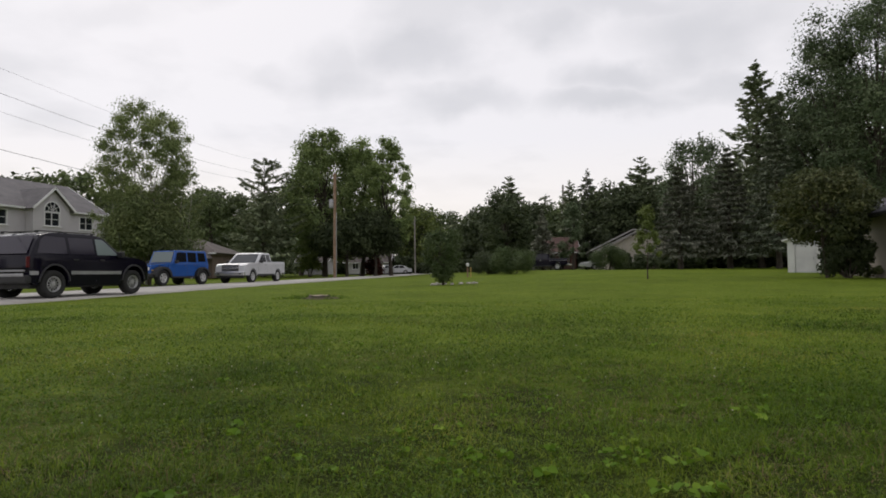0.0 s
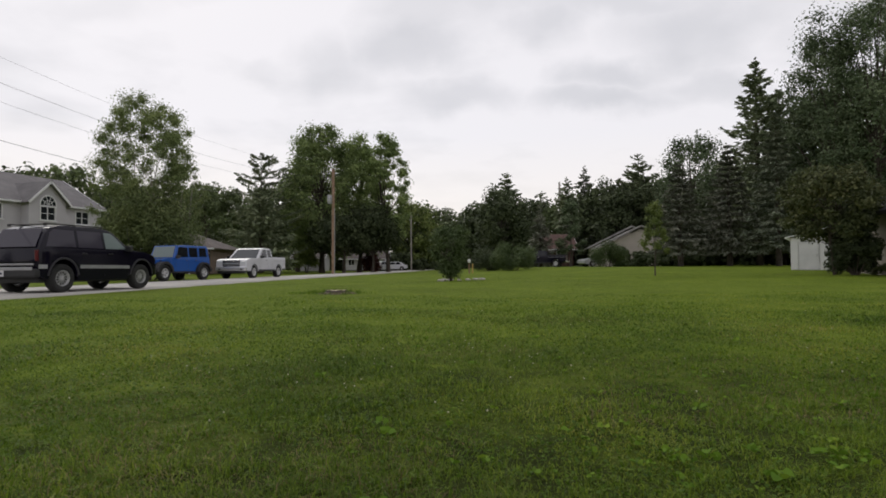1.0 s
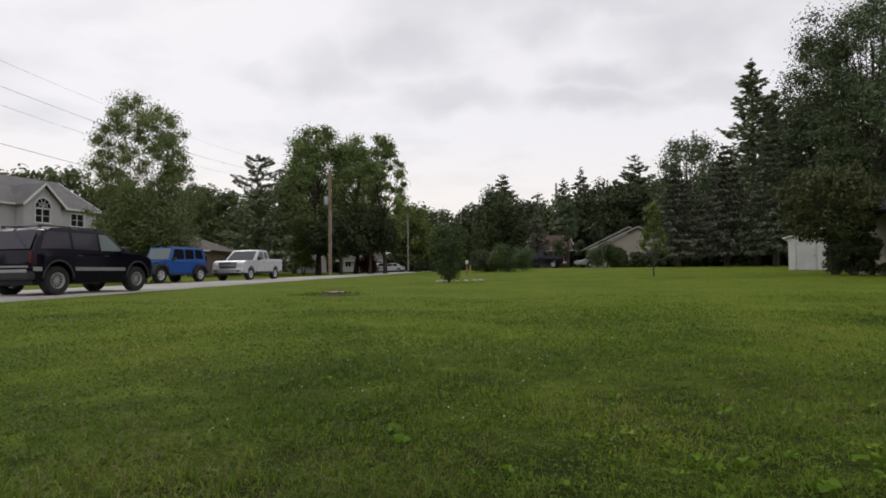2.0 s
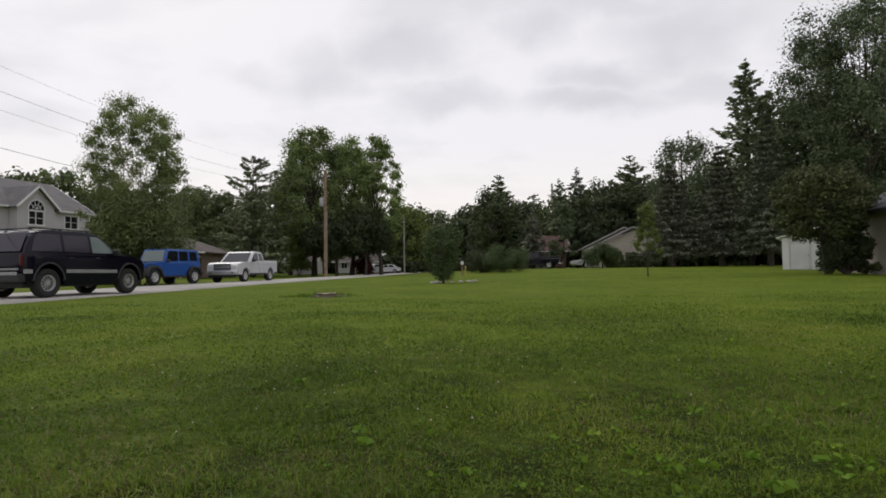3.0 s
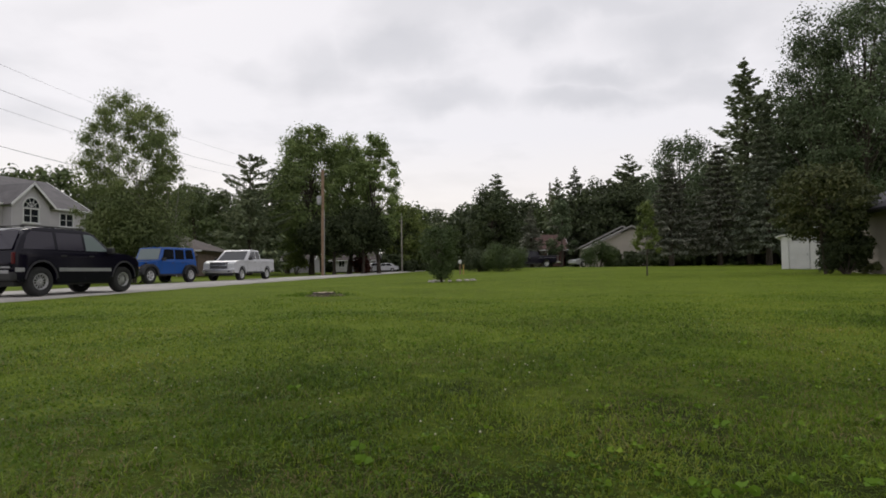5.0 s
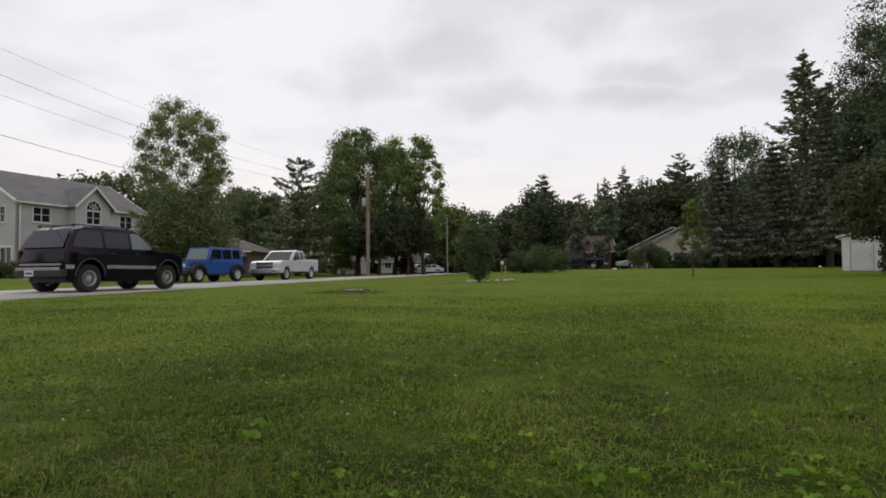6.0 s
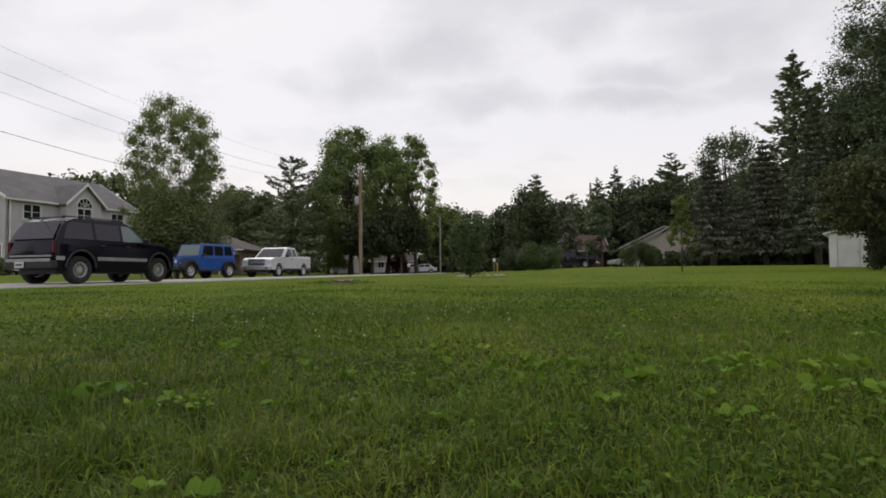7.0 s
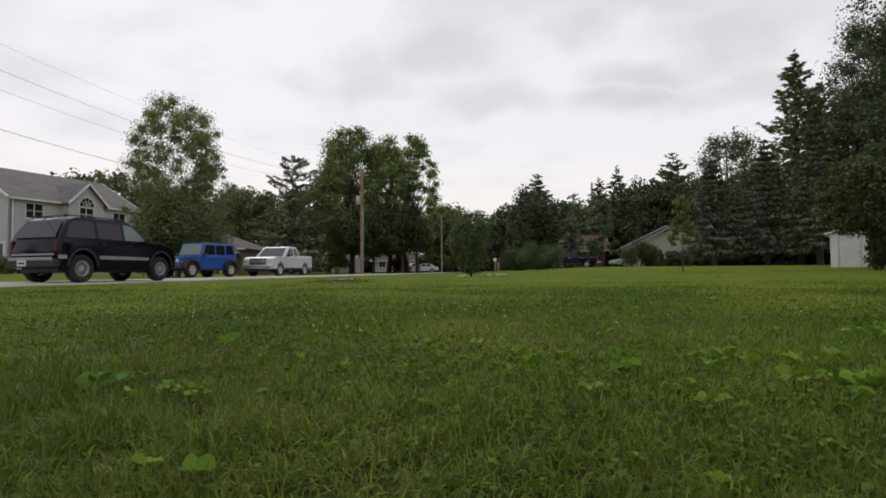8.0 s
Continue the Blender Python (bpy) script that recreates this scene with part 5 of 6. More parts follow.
def plain_house(name, label, L, D, H, R, wall_mat, roof_mat, wins, end_wins=(), hip=False, over=0.5):
    ho = thing(name, label, "house")
    part("front_wall", wall_bm(L, H, wins), wall_mat, ho)
    for q in wins:
        window(ho, *q, Matrix(), (2, 1))
    m_end = Matrix.Translation((0, D, 0)) @ Matrix.Rotation(radians(-90), 4, "Z")
    e = part("end_wall", wall_bm(D, H, list(end_wins), 0.2, R), wall_mat, ho)
    e.matrix_local = m_end
    for q in end_wins:
        window(ho, *q, m_end, (2, 1))
    e = part("end_wall", wall_bm(D, H, [], 0.2, R), wall_mat, ho)
    e.matrix_local = Matrix.Translation((L, 0, 0)) @ Matrix.Rotation(radians(90), 4, "Z")
    e = part("back_wall", wall_bm(L, H, []), wall_mat, ho)
    e.matrix_local = Matrix.Translation((L, D, 0)) @ Matrix.Rotation(radians(180), 4, "Z")
    gable_roof(ho, L, D, H, R, roof_mat, over)
    return ho


# low hip-roofed house behind the blue car
ranch = thing("ranch_house", "low brown-brick house with a brown shingle hip roof", "house")
RL, RD, RH, RR = 10.0, 8.0, 2.15, 1.45
rw = [(2.0, 3.4, 0.8, 1.9), (8.2, 9.0, 0.7, 1.9)]
part("front_wall", wall_bm(RL, RH, rw), M_tanbrick, ranch)
for q in rw:
    window(ranch, *q, Matrix(), (2, 1))
part("end_wall", cuboid((0.2, RD - 0.4, RH), (0.1, RD / 2, RH / 2)), M_tanbrick, ranch)
part("end_wall", cuboid((0.2, RD - 0.4, RH), (RL - 0.1, RD / 2, RH / 2)), M_tanbrick, ranch)
part("back_wall", cuboid((RL, 0.2, RH), (RL / 2, RD - 0.1, RH / 2)), M_tanbrick, ranch)
o_, zt = 0.5, RH + 0.05
c1, c2, c3, c4 = (-o_, -o_, zt), (RL + o_, -o_, zt), (RL + o_, RD + o_, zt), (-o_, RD + o_, zt)
r1, r2 = (3.6, RD / 2, zt + RR), (RL - 2.6, RD / 2, zt + RR)
for face in ((c1, c2, r2, r1), (c2, c3, r2), (c3, c4, r1, r2), (c4, c1, r1)):
    part("roof", slab(face, 0.12), M_brownroof, ranch)
part("gutter", cuboid((RL + 1.0, 0.08, 0.12), (RL / 2, -0.54, RH - 0.02), 0.02), M_trim, ranch)
ranch.matrix_world = pose(-31.0, 49.0, 0.2, 0, 0, 4)
porch = thing("porch_gable", "small white-trimmed porch gable of the low house", "porch")
part("gable_face", slab([(-1.0, 0, 2.0), (1.0, 0, 2.0), (0, 0, 2.75)], 0.1), M_tanbrick, porch)
for s in (-1, 1):
    pts = [(s * 1.25, -0.2, 1.95), (0, -0.2, 2.9), (0, 2.2, 2.9), (s * 1.25, 2.2, 1.95)]
    part("porch_roof", slab(pts if s > 0 else pts[::-1], 0.1), M_brownroof, porch)
    pts = [(s * 1.25, -0.24, 1.97), (0, -0.24, 2.92), (0, -0.20, 2.92), (s * 1.25, -0.20, 1.97)]
    part("porch_board", slab(pts if s > 0 else pts[::-1], 0.14), M_trim, porch)
    part("porch_post", cuboid((0.12, 0.12, 2.0), (s * 0.9, 0.05, 1.0), 0.01), M_trim, porch)
porch.matrix_world = pose(-21.5, 48.0, 0.2, 0, 0, 4) @ Matrix.Diagonal((0.6, 0.6, 0.84, 1))

# pale garage across the lawn, gable towards the lawn
garage = thing("garage", "pale beige garage with a stepped light-grey roof", "garage")
part("gable_wall", wall_bm(7.2, 2.0, [], 0.2, 1.75), M_tansiding, garage)
for x in (0, 7.0):
    part("side_wall", cuboid((0.2, 8.0, 2.0), (x + 0.1, 4.2, 1.0)), M_tansiding, garage)
part("back_wall", cuboid((7.2, 0.2, 2.0), (3.6, 8.3, 1.0)), M_tansiding, garage)
for s in (-1, 1):
    xe = 3.6 + s * 4.2
    pts = [(xe, -0.4, 1.86), (3.6, -0.4, 3.9), (3.6, 8.6, 3.9), (xe, 8.6, 1.86)]
    part("roof", slab(pts if s > 0 else pts[::-1], 0.14), M_paleroof, garage)
    pts = [(xe, -0.45, 1.90), (3.6, -0.45, 3.94), (3.6, -0.40, 3.94), (xe, -0.40, 1.90)]
    part("barge_board", slab(pts if s > 0 else pts[::-1], 0.15), M_bargewood, garage)
garage.matrix_world = pose(14.82, 59.0, gz(15.21, 58), 0, 0, -9)
wing = thing("garage_wing", "rear wing of the pale garage with a higher light-grey roof", "house")
part("gable_wall", wall_bm(8.4, 2.3, [], 0.2, 2.0), M_tansiding, wing)
for s in (-1, 1):
    xe = 4.2 + s * 4.9
    pts = [(xe, -0.4, 2.1), (4.2, -0.4, 4.5), (4.2, 9.0, 4.5), (xe, 9.0, 2.1)]
    part("roof", slab(pts if s > 0 else pts[::-1], 0.14), M_paleroof, wing)
    pts = [(xe, -0.45, 2.14), (4.2, -0.45, 4.54), (4.2, -0.40, 4.54), (xe, -0.40, 2.14)]
    part("barge_board", slab(pts if s > 0 else pts[::-1], 0.15), M_bargewood, wing)
    part("side_wall", cuboid((0.2, 8.4, 2.3), (4.2 + s * 4.1, 4.4, 1.15)), M_tansiding, wing)
wing.matrix_world = pose(16.21, 68.5, gz(14.95, 66), 0, 0, -9)

brickh = plain_house("brick_house", "dull red brick house with a brown roof in the trees", 3.4, 7.0, 2.4, 1.9, M_brick, M_brick, [(1.0, 2.2, 0.9, 2.0)])
brickh.matrix_world = pose(12.48, 78, 0.6, 0, 0, 0)
cottage = plain_house("cottage", "small pale cottage under the oaks", 4.0, 5.0, 2.0, 1.2, M_siding, M_brownroof, [(1.4, 2.2, 0.8, 1.8)])
cottage.matrix_world = pose(-23.25, 84, 0.2, 0, 0, 0)
cottage2 = plain_house("cottage", "pale house far back between the oak trunks", 7.0, 5.0, 2.0, 1.2, M_siding, M_brownroof, [(1.0, 2.0, 0.8, 1.8), (4.0, 5.0, 0.8, 1.8)])
cottage2.matrix_world = pose(-18.67, 96, 0.2, 0, 0, 0)

# white shed
shed = thing("garden_shed", "white sheet-metal shed with a wide door and low gable", "shed")
part("front_wall", wall_bm(4.4, 1.75, [(0.35, 1.35, 0.02, 1.55)], 0.12, 0.55), M_whitemetal, shed)
dd = part("door", cuboid((0.96, 0.05, 1.5), (0.85, 0.05, 0.78), 0.01), M_trim, shed)
part("door_handle", cuboid((0.03, 0.05, 0.14), (1.22, 0.0, 0.8), 0.008), M_steel, dd)
for x in (0.06, 4.34):
    part("side_wall", cuboid((0.12, 4.0, 1.75), (x, 2.1, 0.875)), M_whitemetal, shed)
part("back_wall", wall_bm(4.4, 1.75, [], 0.12, 0.55), M_whitemetal, shed).location = (0, 4.0, 0)
for k in range(9):
    part("siding_board", cuboid((2.9, 0.02, 0.012), (2.95, -0.008, 0.18 + 0.18 * k)), M_trim, shed)
for s in (-1, 1):
    pts = [(2.2 + s * 2.45, -0.2, 1.74), (2.2, -0.2, 2.36), (2.2, 4.3, 2.36), (2.2 + s * 2.45, 4.3, 1.74)]
    part("roof", slab(pts if s > 0 else pts[::-1], 0.06), M_whitemetal, shed)
shed.matrix_world = pose(18.4, 33, gz(18.5, 33) - 0.02, 0, 0, -33)

# tan house beside the lawn
tan = thing("tan_house", "tan board-walled house with a dark shingle roof", "house")
part("side_wall", cuboid((0.2, 11.0, 2.75), (0.1, -5.5, 1.375)), M_tanwall, tan)
part("end_wall", cuboid((9.0, 0.2, 2.75), (4.5, -0.1, 1.375)), M_tanwall, tan)
part("end_wall", cuboid((9.0, 0.2, 2.75), (4.5, -10.9, 1.375)), M_tanwall, tan)
part("back_wall", cuboid((0.2, 11.0, 2.75), (9.0, -5.5, 1.375)), M_tanwall, tan)
for s in (-1, 1):
    xe = 4.5 + s * 5.0
    pts = [(xe, -11.4, 2.62), (xe, 0.4, 2.62), (4.5, 0.4, 4.9), (4.5, -11.4, 4.9)]
    part("roof", slab(pts[::-1] if s < 0 else pts, 0.16), M_darkroof, tan)
    part("gutter", cuboid((0.1, 11.8, 0.12), (xe, -5.5, 2.58), 0.02), M_plastic, tan)
tan.matrix_world = pose(18.33, 28.2, 0.08, 0, 0, -14)
shrub("foundation_shrub", "low mixed shrub along the tan house wall", 17.68, 24.6, 1.7, 0.6, M_shrubleaf, 1800, 0.06, 131)
shrub("foundation_shrub", "low mixed shrub along the tan house wall", 17.94, 23.2, 1.6, 0.7, M_shrubleaf, 1800, 0.06, 132)


# ---- poles, wires, small things ----
def pole(x, y, h, mat, lean=0.0, transformer=False, z0=0.1, r=0.15):
    po = thing("utility_pole", "weathered wooden utility pole with wires", "utility pole", pose(x, y, z0, 0, lean, 0))
    part("post", tube_bm([(0, 0, -0.3), (0, 0, h * 0.5), (0, 0, h)], r), mat, po)
    part("crossarm", cuboid((0.1, 0.1, 0.1), (0, 0, h - 0.25), 0.01), M_greypole, po)
    for k, (dx, z) in enumerate(((0, h), (0.22, h - 0.6), (-0.22, h - 1.1))):
        part("insulator", lathe([(0.005, -0.1), (0.05, -0.1), (0.03, 0.0), (0.05, 0.1), (0.005, 0.12)], 10, m=Matrix.Translation((dx, 0, z + 0.06)) @ Matrix.Rotation(radians(90), 4, "X")), M_steel, po)
    if transformer:
        t = part("transformer", lathe([(0.01, 0), (0.22, 0), (0.24, 0.05), (0.24, 0.8), (0.2, 0.88), (0.01, 0.9)], 18, m=Matrix.Translation((-0.32, -0.1, h - 3.5)) @ Matrix.Rotation(radians(90), 4, "X")), M_steel, po)
        part("bracket", cuboid((0.3, 0.06, 0.08), (-0.12, -0.05, h - 3.1), 0.01), M_steel, t)
        part("conduit", tube_bm([(0.16, -0.03, 0.0), (0.16, -0.03, h * 0.62)], 0.04), M_steel, po)
    return po


pole(-12.25, 58, 10.4, M_pole, 0.3, True)
pole(-7.16, 95, 9.1, M_greypole, 0.0, False, 0.3, 0.11)
pole(-18.6, -6, 10.4, M_pole)
pole(17.31, 96, 14.0, M_greypole, 0.0, False, 0.4)


def wire(name, label, a, b, sag, r=0.012):
    pts = []
    for i in range(25):
        t = i / 24
        p = Vector(a).lerp(Vector(b), t)
        p.z -= sag * 4 * t * (1 - t)
        pts.append(tuple(p))
    tagged(part(name, tube_bm(pts, r, 5), M_wire), label, "wire", "overhead wires")


for dx, z, sag, r in ((0.0, 10.5, 2.5, 0.004), (0.22, 9.75, 2.75, 0.0065), (-0.22, 9.3, 2.8, 0.005), (0.1, 7.6, 2.55, 0.009)):
    wire("overhead_wire", "thin dark overhead wire between street poles", (-12.25 + dx, 58, z), (-18.6 + dx, -6, z), sag, r)
    wire("overhead_wire", "thin dark overhead wire between street poles", (-12.25 + dx, 58, z), (-7.16 + dx, 95, z - 1.2), 0.9, r)

# stump in the lawn, on a low patch of bare soil
st = thing("tree_stump", "flat sawn tree stump in a patch of bare soil", "stump", pose(-3.0, 14.3, gz(-3.0, 14.3)) @ Matrix.Diagonal((1.1, 1.1, 0.95, 1)))
r_ = random.Random(3)
bm = bmesh.new()
ring = []
for zz, q in ((-0.05, 1.35), (0.03, 1.12), (0.085, 1.0)):
    ring.append([bm.verts.new((0.21 * q * math.cos(a) * (1 + 0.1 * math.sin(3 * a) + 0.05 * math.sin(7 * a)), 0.19 * q * math.sin(a) * (1 + 0.08 * math.sin(4 * a + 1)), zz + 0.008 * math.sin(5 * a))) for a in np.linspace(0, 2 * math.pi, 22, endpoint=False)])
for i in range(2):
    for k in range(22):
        bm.faces.new((ring[i][k], ring[i][(k + 1) % 22], ring[i + 1][(k + 1) % 22], ring[i + 1][k]))
part("bark", bm, M_bark, st)
bm = bmesh.new()
top = [bm.verts.new((0.205 * math.cos(a) * (1 + 0.1 * math.sin(3 * a) + 0.05 * math.sin(7 * a)), 0.185 * math.sin(a) * (1 + 0.08 * math.sin(4 * a + 1)), 0.088 + 0.008 * math.sin(5 * a))) for a in np.linspace(0, 2 * math.pi, 22, endpoint=False)]
mid = bm.verts.new((0, 0, 0.095))
for k in range(22):
    bm.faces.new((top[k], top[(k + 1) % 22], mid))
part("cut_face", bm, M_cutwood, st, "pale sawn top face")
soil = bmesh.new()
rr = [[soil.verts.new((q * 0.42 * math.cos(a) * (1 + 0.16 * math.sin(2 * a + 1) + 0.1 * math.sin(5 * a)), q * 0.30 * math.sin(a) * (1 + 0.12 * math.sin(3 * a)), zz)) for a in np.linspace(0, 2 * math.pi, 26, endpoint=False)] for q, zz in ((1.0, -0.012), (0.7, 0.035), (0.3, 0.05))]
for i in range(2):
    for k in range(26):
        soil.faces.new((rr[i][k], rr[i][(k + 1) % 26], rr[i + 1][(k + 1) % 26], rr[i + 1][k]))
part("soil_mound", soil, M_soil, st)


def stone(x, y, s, seed):
    r = np.random.default_rng(seed)
    bm = bmesh.new()
    bmesh.ops.create_icosphere(bm, subdivisions=2, radius=1.0)
    for v in bm.verts:
        k = 1 + 0.28 * noise.noise(Vector(v.co) * 1.3 + Vector((seed, 0, 0)))
        v.co = Vector((v.co.x * s * k * 1.3, v.co.y * s * k, v.co.z * s * 0.55 * k))
    ob = part("stone", bm, M_stone)
    ob.location = (x, y, gz(x, y) + 0.2 * s)
    ob.rotation_euler = (0, 0, r.uniform(0, 6))
    return tagged(ob, "pale rough edging stone beside the sapling", "stone", "stones round the sapling")


r_ = random.Random(21)
for k in range(15):
    a = k / 15 * 2 * math.pi
    stone(0.1 + 0.95 * math.cos(a), 25.7 + 0.6 * math.sin(a), r_.uniform(0.07, 0.13), k + 1)

# yellow marker post and mailbox at the far drive
mk = thing("marker_post", "short yellow marker post with a rounded cap", "post", pose(1.05, 40, gz(1.05, 40)))
part("post", tube_bm([(0, 0, -0.05), (0, 0, 0.58)], 0.045), M_yellow, mk)
part("cap", lathe([(0.005, 0), (0.06, 0), (0.06, 0.04), (0.04, 0.07), (0.005, 0.08)], 14, m=Matrix.Translation((0, 0, 0.58)) @ Matrix.Rotation(radians(90), 4, "X")), M_yellow, mk)
mb = thing("mailbox", "white mailbox on a wooden post by the drive", "mailbox", pose(0.85, 41, gz(0.85, 41)))
part("post", cuboid((0.1, 0.1, 0.75), (0, 0, 0.37), 0.01), M_pole, mb)
part("box", cuboid((0.2, 0.45, 0.24), (0, 0, 0.87), 0.06), M_trim, mb)
part("flag", cuboid((0.01, 0.12, 0.06), (0.11, 0.05, 0.98), 0.003), M_redlamp, mb)
rk = shrub("red_bush", "dark red-leaved bush under the oaks", -10.76, 74, 2.4, 2.4, M_redleaf, 2500, 0.14, 133)
shrub("small_tree_bush", "pale green bush before the cottage", -18.54, 72, 3.2, 2.9, M_limeleaf, 2500, 0.15, 134, 0.9)
shrub("garden_shrub", "light green garden shrub beside the grey-white house", -28.3, 33.5, 1.8, 1.1, M_hedge, 1800, 0.08, 135)
shrub("garden_shrub", "light green garden shrub beside the grey-white house", -30.2, 34.6, 1.6, 1.0, M_hedge, 1800, 0.08, 136)


# ---- grass ----
br = random.Random(31)
BARE = [(-0.70, 2.66, 0.10), (-0.98, 2.75, 0.10), (-1.20, 2.60, 0.07), (-0.37, 2.20, 0.10)]
for i in range(16):
    yy = br.uniform(1.7, 7.5)
    BARE.append((br.uniform(-0.8, 0.8) * yy, yy, br.uniform(0.022, 0.036) * (yy + 0.6)))


def bareness(x, y):
    """How thin the lawn is: 1 in the middle of a worn spot, 0 away from all of them."""
    out = np.zeros(len(x))
    ragged = 1 + 0.35 * np.sin(x * 31 + 2 * np.sin(y * 23)) * np.sin(y * 27 + np.sin(x * 19))
    for cx, cy, s in BARE:
        d = ((x - cx) / (s * 1.5)) ** 2 + ((y - cy) / s) ** 2
        out = np.maximum(out, np.clip(1.25 * np.exp(-d * ragged), 0, 1))
    return out


def blades(name, label, x, y, h, w, seed, mat, flat=1.0, simple=False, thinness=0.62):
    """Single grass blades: a curved stem with a tip, or one leaning triangle each where they stand far off."""
    r = np.random.default_rng(seed)
    keep = (x > road_near(y) + 0.05 * r.normal(size=len(x)))
    keep &= r.random(len(x)) > thinness * bareness(x, y)
    clumpy = np.sin(x * 15 + 2.2 * np.sin(y * 9)) * np.sin(y * 12 + 2.2 * np.sin(x * 8 + 1))
    keep &= (clumpy > -0.25) | (r.random(len(x)) > 0.5)
    x, y, h, w = x[keep], y[keep], h[keep] * (1 + 0.32 * clumpy[keep]), w[keep]
    n = len(x)
    h = h * (1 - 0.35 * bareness(x, y))
    tuft = 0.62 + 0.7 * (0.5 + 0.5 * np.sin(x * 2.3 + 2 * np.sin(y * 1.7)) * np.sin(y * 2.9 + np.sin(x * 3.1)))
    h = h * tuft * r.uniform(0.5, 1.3, n)
    w = w * r.uniform(0.6, 1.3, n)
    ang, lean = r.uniform(0, 2 * np.pi, n), (0.12 + 1.5 * r.random(n) ** 0.8) * flat
    face = r.uniform(0, 2 * np.pi, n)
    B = np.column_stack([x, y, ground_z(x, y) - 0.004])
    S = np.column_stack([np.cos(face), np.sin(face), np.zeros(n)]) * w[:, None] / 2
    D = np.column_stack([np.cos(ang), np.sin(ang), np.zeros(n)])
    up = np.array([0, 0, 1.0])
    tip = B + D * (h * lean * 1.1)[:, None] + up * (h * np.maximum(0.14, 1.05 - 0.5 * lean))[:, None]
    if simple:
        V = np.stack([B - S, B + S, tip], 1).reshape(-1, 3)
        return tagged(new(name, poly_mesh(name, V, np.full(n, 3), np.arange(3 * n), mat)), label, "grass", kind="stuff")
    mid = B + D * (h * lean * 0.35)[:, None] + up * (h * np.maximum(0.15, 0.66 - 0.2 * lean))[:, None]
    V = np.stack([B - S, B + S, mid + S * 0.8, mid - S * 0.8, tip], 1).reshape(-1, 3)
    base = (np.arange(n) * 5)[:, None]
    L = (base + np.array([0, 1, 2, 3, 3, 2, 4])[None]).ravel()
    return tagged(new(name, poly_mesh(name, V, np.tile([4, 3], n), L, mat)), label, "grass", kind="stuff")


def meadow(n, y0, y1, seed, power=1.0):
    """Points over a widening stretch of lawn, thinning out steadily with distance."""
    r = np.random.default_rng(seed)
    t = r.random(n)
    y = y0 * (y1 / y0) ** (t ** power)
    x = r.uniform(-1, 1, n) * (0.78 * (y - 0.5) + 0.48)
    return x, y


def blade_size(y):
    return np.interp(y, [1, 2, 4, 12, 30, 70], [0.040, 0.038, 0.034, 0.032, 0.034, 0.036]), np.interp(y, [1, 2, 3, 8, 14, 30, 70], [0.0026, 0.0032, 0.0042, 0.009, 0.014, 0.03, 0.06])


def shaded_grass_patch(x, y):
    """Where the finer blue-green grass stands thick, its colour darkened to imitate shade."""
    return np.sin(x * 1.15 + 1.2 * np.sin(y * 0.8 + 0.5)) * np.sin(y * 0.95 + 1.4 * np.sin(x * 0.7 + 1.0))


x_, y_ = meadow(200000, 1.2, 13.0, 91)
blades("grass", "short green lawn grass with straw-coloured stems", x_, y_, *blade_size(y_), 92, M_blade)
# second grass, massed up close, whose dark colour paints the shade between blades
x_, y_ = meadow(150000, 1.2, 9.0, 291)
keep_ = shaded_grass_patch(x_, y_) + 0.5 * np.random.default_rng(5).normal(size=len(x_)) + 0.7 * smooth((3.0 - y_) / 1.6) - 0.6 * smooth((-x_ - 1.0) / 2) > 0.3
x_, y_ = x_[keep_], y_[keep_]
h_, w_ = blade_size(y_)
blades("fescue", "fine blue-green grass in thick patches, shade of the near lawn in its colour", x_, y_, h_ * 1.25, w_ * 0.9, 292, M_shadedblade, 0.62)
x_, y_ = meadow(60000, 7.0, 30.0, 93)
blades("grass", "short green lawn grass farther off", x_, y_, *blade_size(y_), 94, M_blade, 1.25, True)
x_, y_ = meadow(200000, 1.4, 10.0, 193)
h_, w_ = blade_size(y_)
blades("low_grass", "low creeping grass leaves under the taller blades", x_, y_, h_ * 0.62, w_ * 2.1, 194, M_blade, 1.35, True)
x_, y_ = meadow(40000, 1.2, 7.0, 99)
thin = (np.sin(x_ * 2.1 + 1.3 * np.sin(y_ * 1.1)) * np.sin(y_ * 1.9 + 0.7) > 0.05) | (bareness(x_, y_) > 0.3)
blades("dead_grass", "dry straw-coloured grass bits lying in the lawn", x_[thin], y_[thin], np.full(thin.sum(), 0.042), np.full(thin.sum(), 0.003), 100, M_straw, 1.5, thinness=0.0)
rt = np.random.default_rng(15)
x_, y_ = -3.16 + rt.normal(0, 0.42, 1500), 14.35 + rt.normal(0, 0.22, 1500)
blades("tall_grass", "taller uncut grass round the stump", x_, y_, np.full(1500, 0.10), np.full(1500, 0.012), 103, M_blade, 0.8)


rc = np.random.default_rng(61)
x_, y_ = meadow(60000, 1.2, 9.0, 62)
patch_ = np.sin(x_ * 1.6 + 1.1 * np.sin(y_ * 1.4 + 2)) * np.sin(y_ * 1.3 + 0.9 * np.sin(x_ * 1.2)) + 0.35 * rc.normal(size=len(x_)) > 0.0
x_, y_ = x_[patch_], y_[patch_]
n_ = len(x_)
a_ = rc.uniform(0.004, 0.009, n_) * np.interp(y_, [1, 9], [0.85, 1.7])
c_xyz = np.column_stack([x_, y_, ground_z(x_, y_) + rc.uniform(0.008, 0.034, n_)])
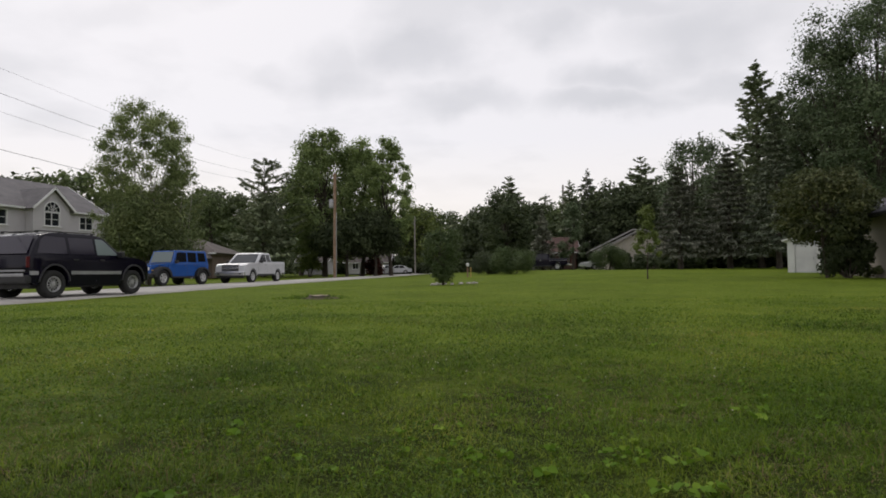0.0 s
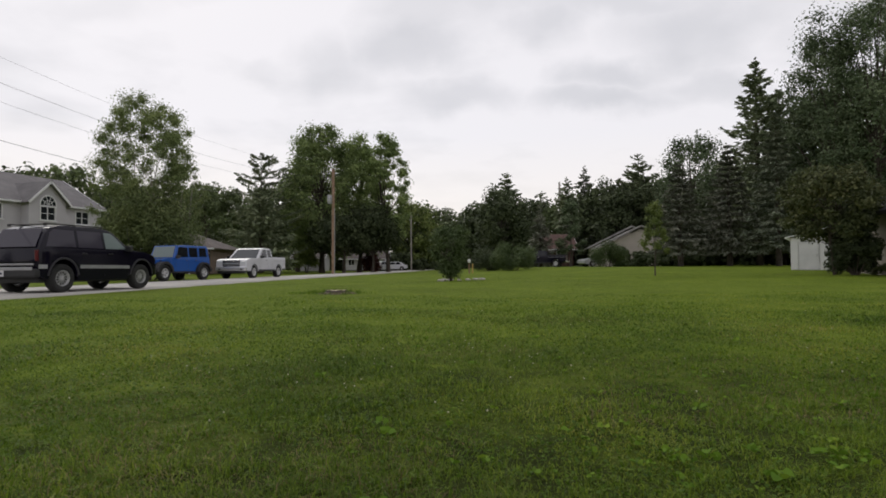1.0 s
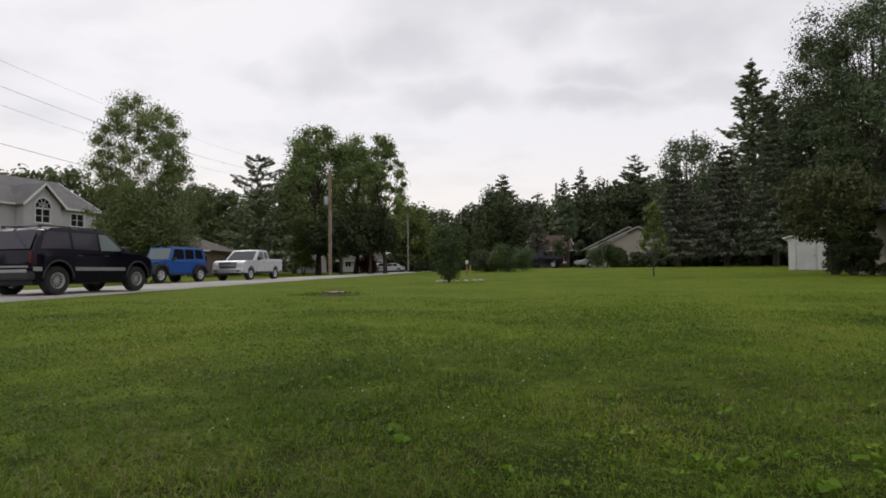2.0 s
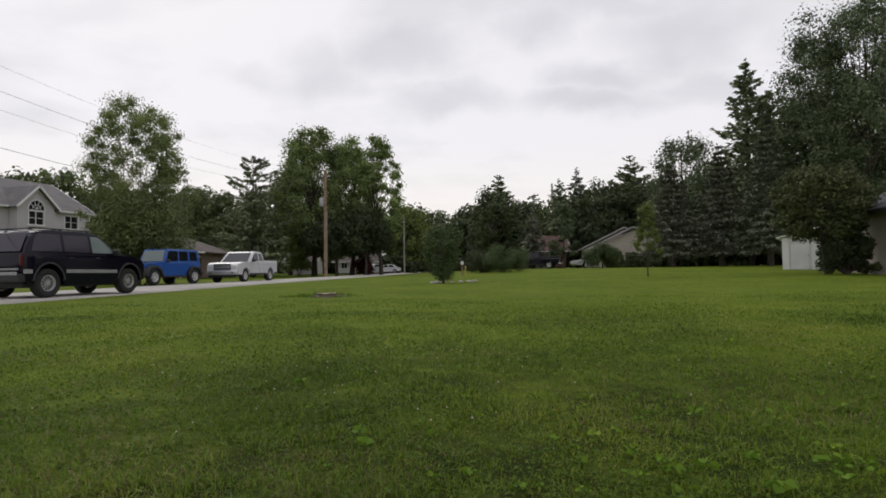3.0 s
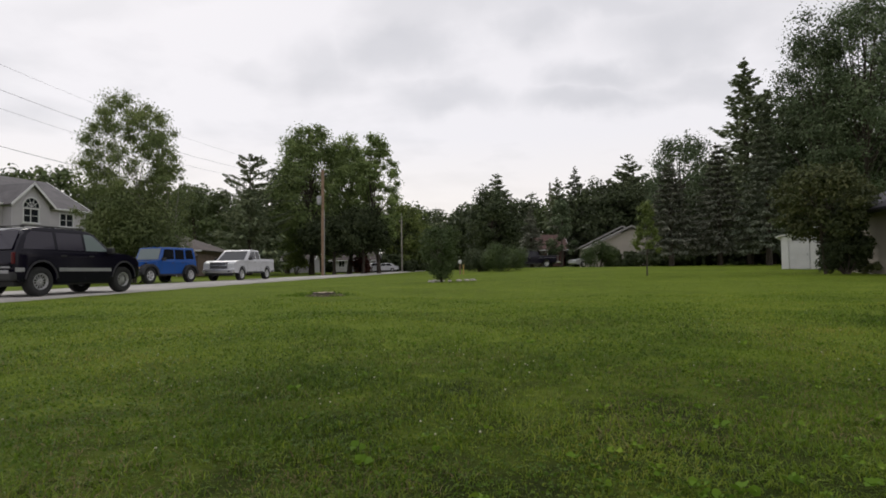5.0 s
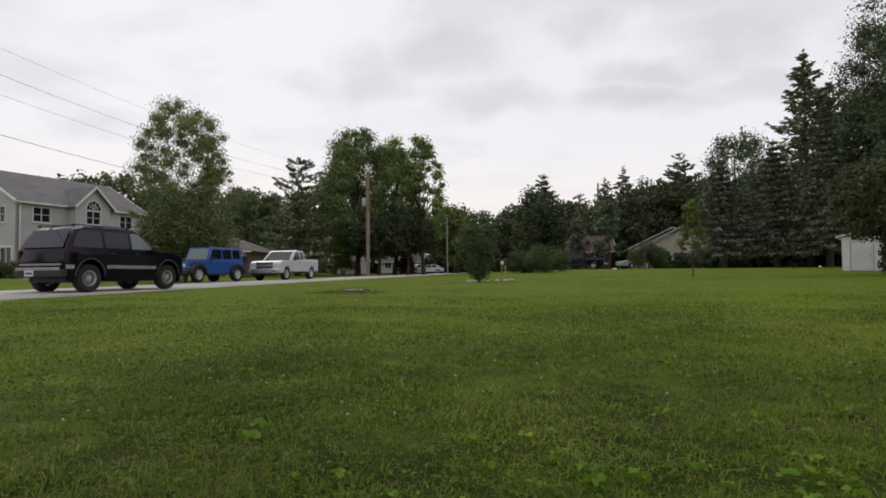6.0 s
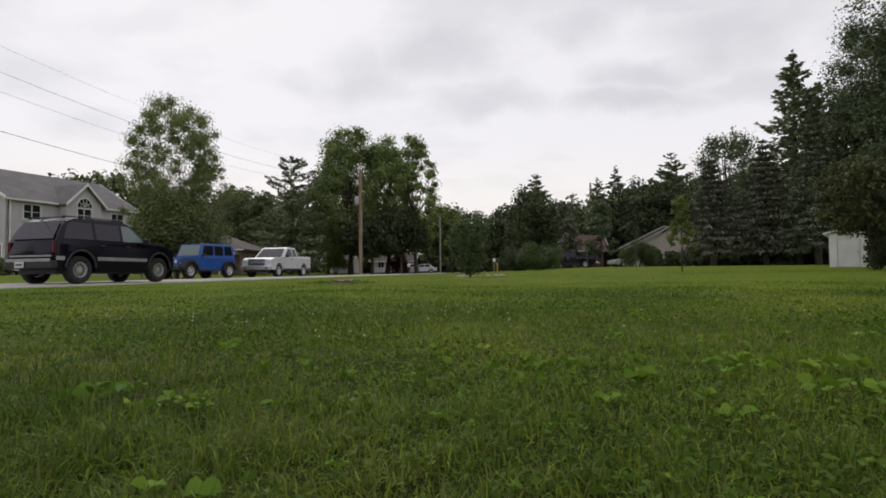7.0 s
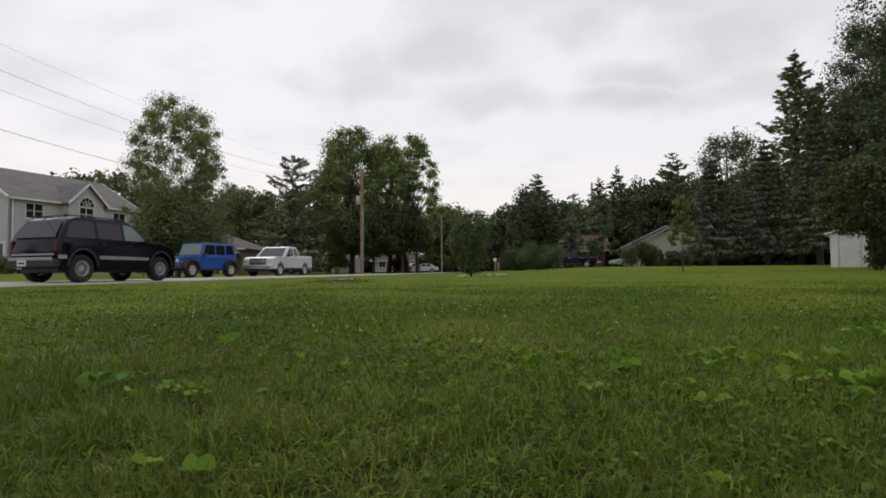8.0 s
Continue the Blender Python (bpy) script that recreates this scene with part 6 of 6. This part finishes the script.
tagged(new("clover_leaves", leaf_mesh("clover_leaves", leaf_cloud(c_xyz, rc.normal(0, 1, (n_, 3)) * np.array([1, 1, 0.35]), rc.normal(0, 0.45, (n_, 3)) + np.array([0, 0, 1.0]), a_, a_ * 0.75), M_clover)), "small clover leaves among the grass", "clover", kind="stuff")


def weeds(name, label, spots, seed):
    """Low rosettes of broad leaves."""
    r = np.random.default_rng(seed)
    C, U, N, A = [], [], [], []
    for sx, sy, s in spots:
        k = int(r.integers(3, 7))
        for i in range(k):
            ang = 2 * math.pi * i / k + r.uniform(-0.4, 0.4)
            out = np.array([math.cos(ang), math.sin(ang), 0])
            C.append(np.array([sx, sy, gz(sx, sy) + s * r.uniform(0.5, 1.0) + 0.011]) + out * s * r.uniform(0.4, 1.5))
            U.append(out + np.array([0, 0, r.uniform(-0.3, 0.8)]))
            N.append(np.array([0, 0, 0.9]) - out * r.uniform(-0.3, 0.8) + r.normal(0, 0.42, 3))
            A.append(s * r.uniform(0.5, 0.85))
    U, N, A, C = unit(np.array(U)), np.array(N), np.array(A), np.array(C)
    W = unit(np.cross(N, U))
    Nn = np.cross(U, W)
    shape = [(-0.8, 0.1), (-0.85, 0.55), (-0.15, 0.92), (0.55, 0.68), (0.92, 0.0), (0.55, -0.68), (-0.15, -0.92), (-0.85, -0.55)]
    V = np.stack([C + U * (A * a)[:, None] + W * (A * b)[:, None] + Nn * (A * (abs(b) * 0.45 - 0.2 * a * a))[:, None] for a, b in shape], 1)
    return tagged(new(name, poly_mesh(name, V.reshape(-1, 3), np.full(len(C), 8), np.arange(8 * len(C)), M_weed)), label, "weeds", kind="stuff")


wr = random.Random(9)
spots = []
for cx, cy, sp, k in ((0.95, 2.6, 0.22, 8), (1.5, 3.2, 0.5, 7), (0.4, 2.9, 0.4, 6), (0.5, 2.55, 0.15, 5)):
    for i in range(k):
        spots.append((cx + wr.gauss(0, sp), cy + wr.gauss(0, sp * 0.7), wr.uniform(0.014, 0.026)))
for i in range(70):
    yy = wr.uniform(2, 9)
    spots.append((wr.uniform(-0.3, 0.8) * yy, yy, wr.uniform(0.01, 0.022)))
for i in range(150):
    yy = wr.uniform(1.6, 4.5)
    spots.append((wr.triangular(-0.35, 0.8, 0.6) * yy, yy, wr.uniform(0.007, 0.014)))
# larger plants: two clumps of mallow, and single leaves between
for cx, cy, size in ((-0.45, 2.09, 0.022), (-0.45, 2.17, 0.024), (-0.28, 2.05, 0.024), (-0.26, 2.1, 0.02), (-0.38, 2.17, 0.024), (-0.03, 1.66, 0.017), (0.03, 1.65, 0.016), (0.15, 1.74, 0.012),
                     (0.98, 2.2, 0.03), (1.09, 2.43, 0.032), (1.18, 2.47, 0.03), (1.05, 2.22, 0.025), (1.08, 2.18, 0.025), (1.13, 2.22, 0.026), (0.72, 2, 0.022), (0.66, 2.35, 0.022),
                     (0.55, 2.12, 0.015), (0.99, 2.07, 0.022), (0.46, 2.37, 0.015), (0.73, 2.15, 0.018), (0.29, 2.19, 0.012), (0.6, 1.89, 0.012), (0.72, 2.61, 0.02), (0.33, 2.48, 0.02),
                     (0.4, 2.72, 0.02), (0.46, 2.47, 0.02), (-0.13, 2.51, 0.02)):
    spots.append((cx, cy, size))
weeds("broadleaf_weeds", "low broad-leaved weeds among the grass", spots, 101)

# clover blossoms
wr = random.Random(12)
bm = bmesh.new()
for i in range(240):
    yy = wr.uniform(3, 11)
    xx = wr.uniform(-0.55, 0.55) * yy
    if wr.random() < 0.5:
        xx, yy = wr.gauss((-1.7, 0.1, 2.3)[i % 3], 0.5), wr.gauss((4.6, 4.6, 6.8)[i % 3], 0.6)
    bmesh.ops.create_icosphere(bm, subdivisions=1, radius=wr.uniform(0.003, 0.005), matrix=pose(xx, yy, gz(xx, yy) + wr.uniform(0.022, 0.04)))
tagged(part("clover_blossoms", bm, M_flower), "small whitish clover blossoms in the lawn", "flowers", kind="stuff")
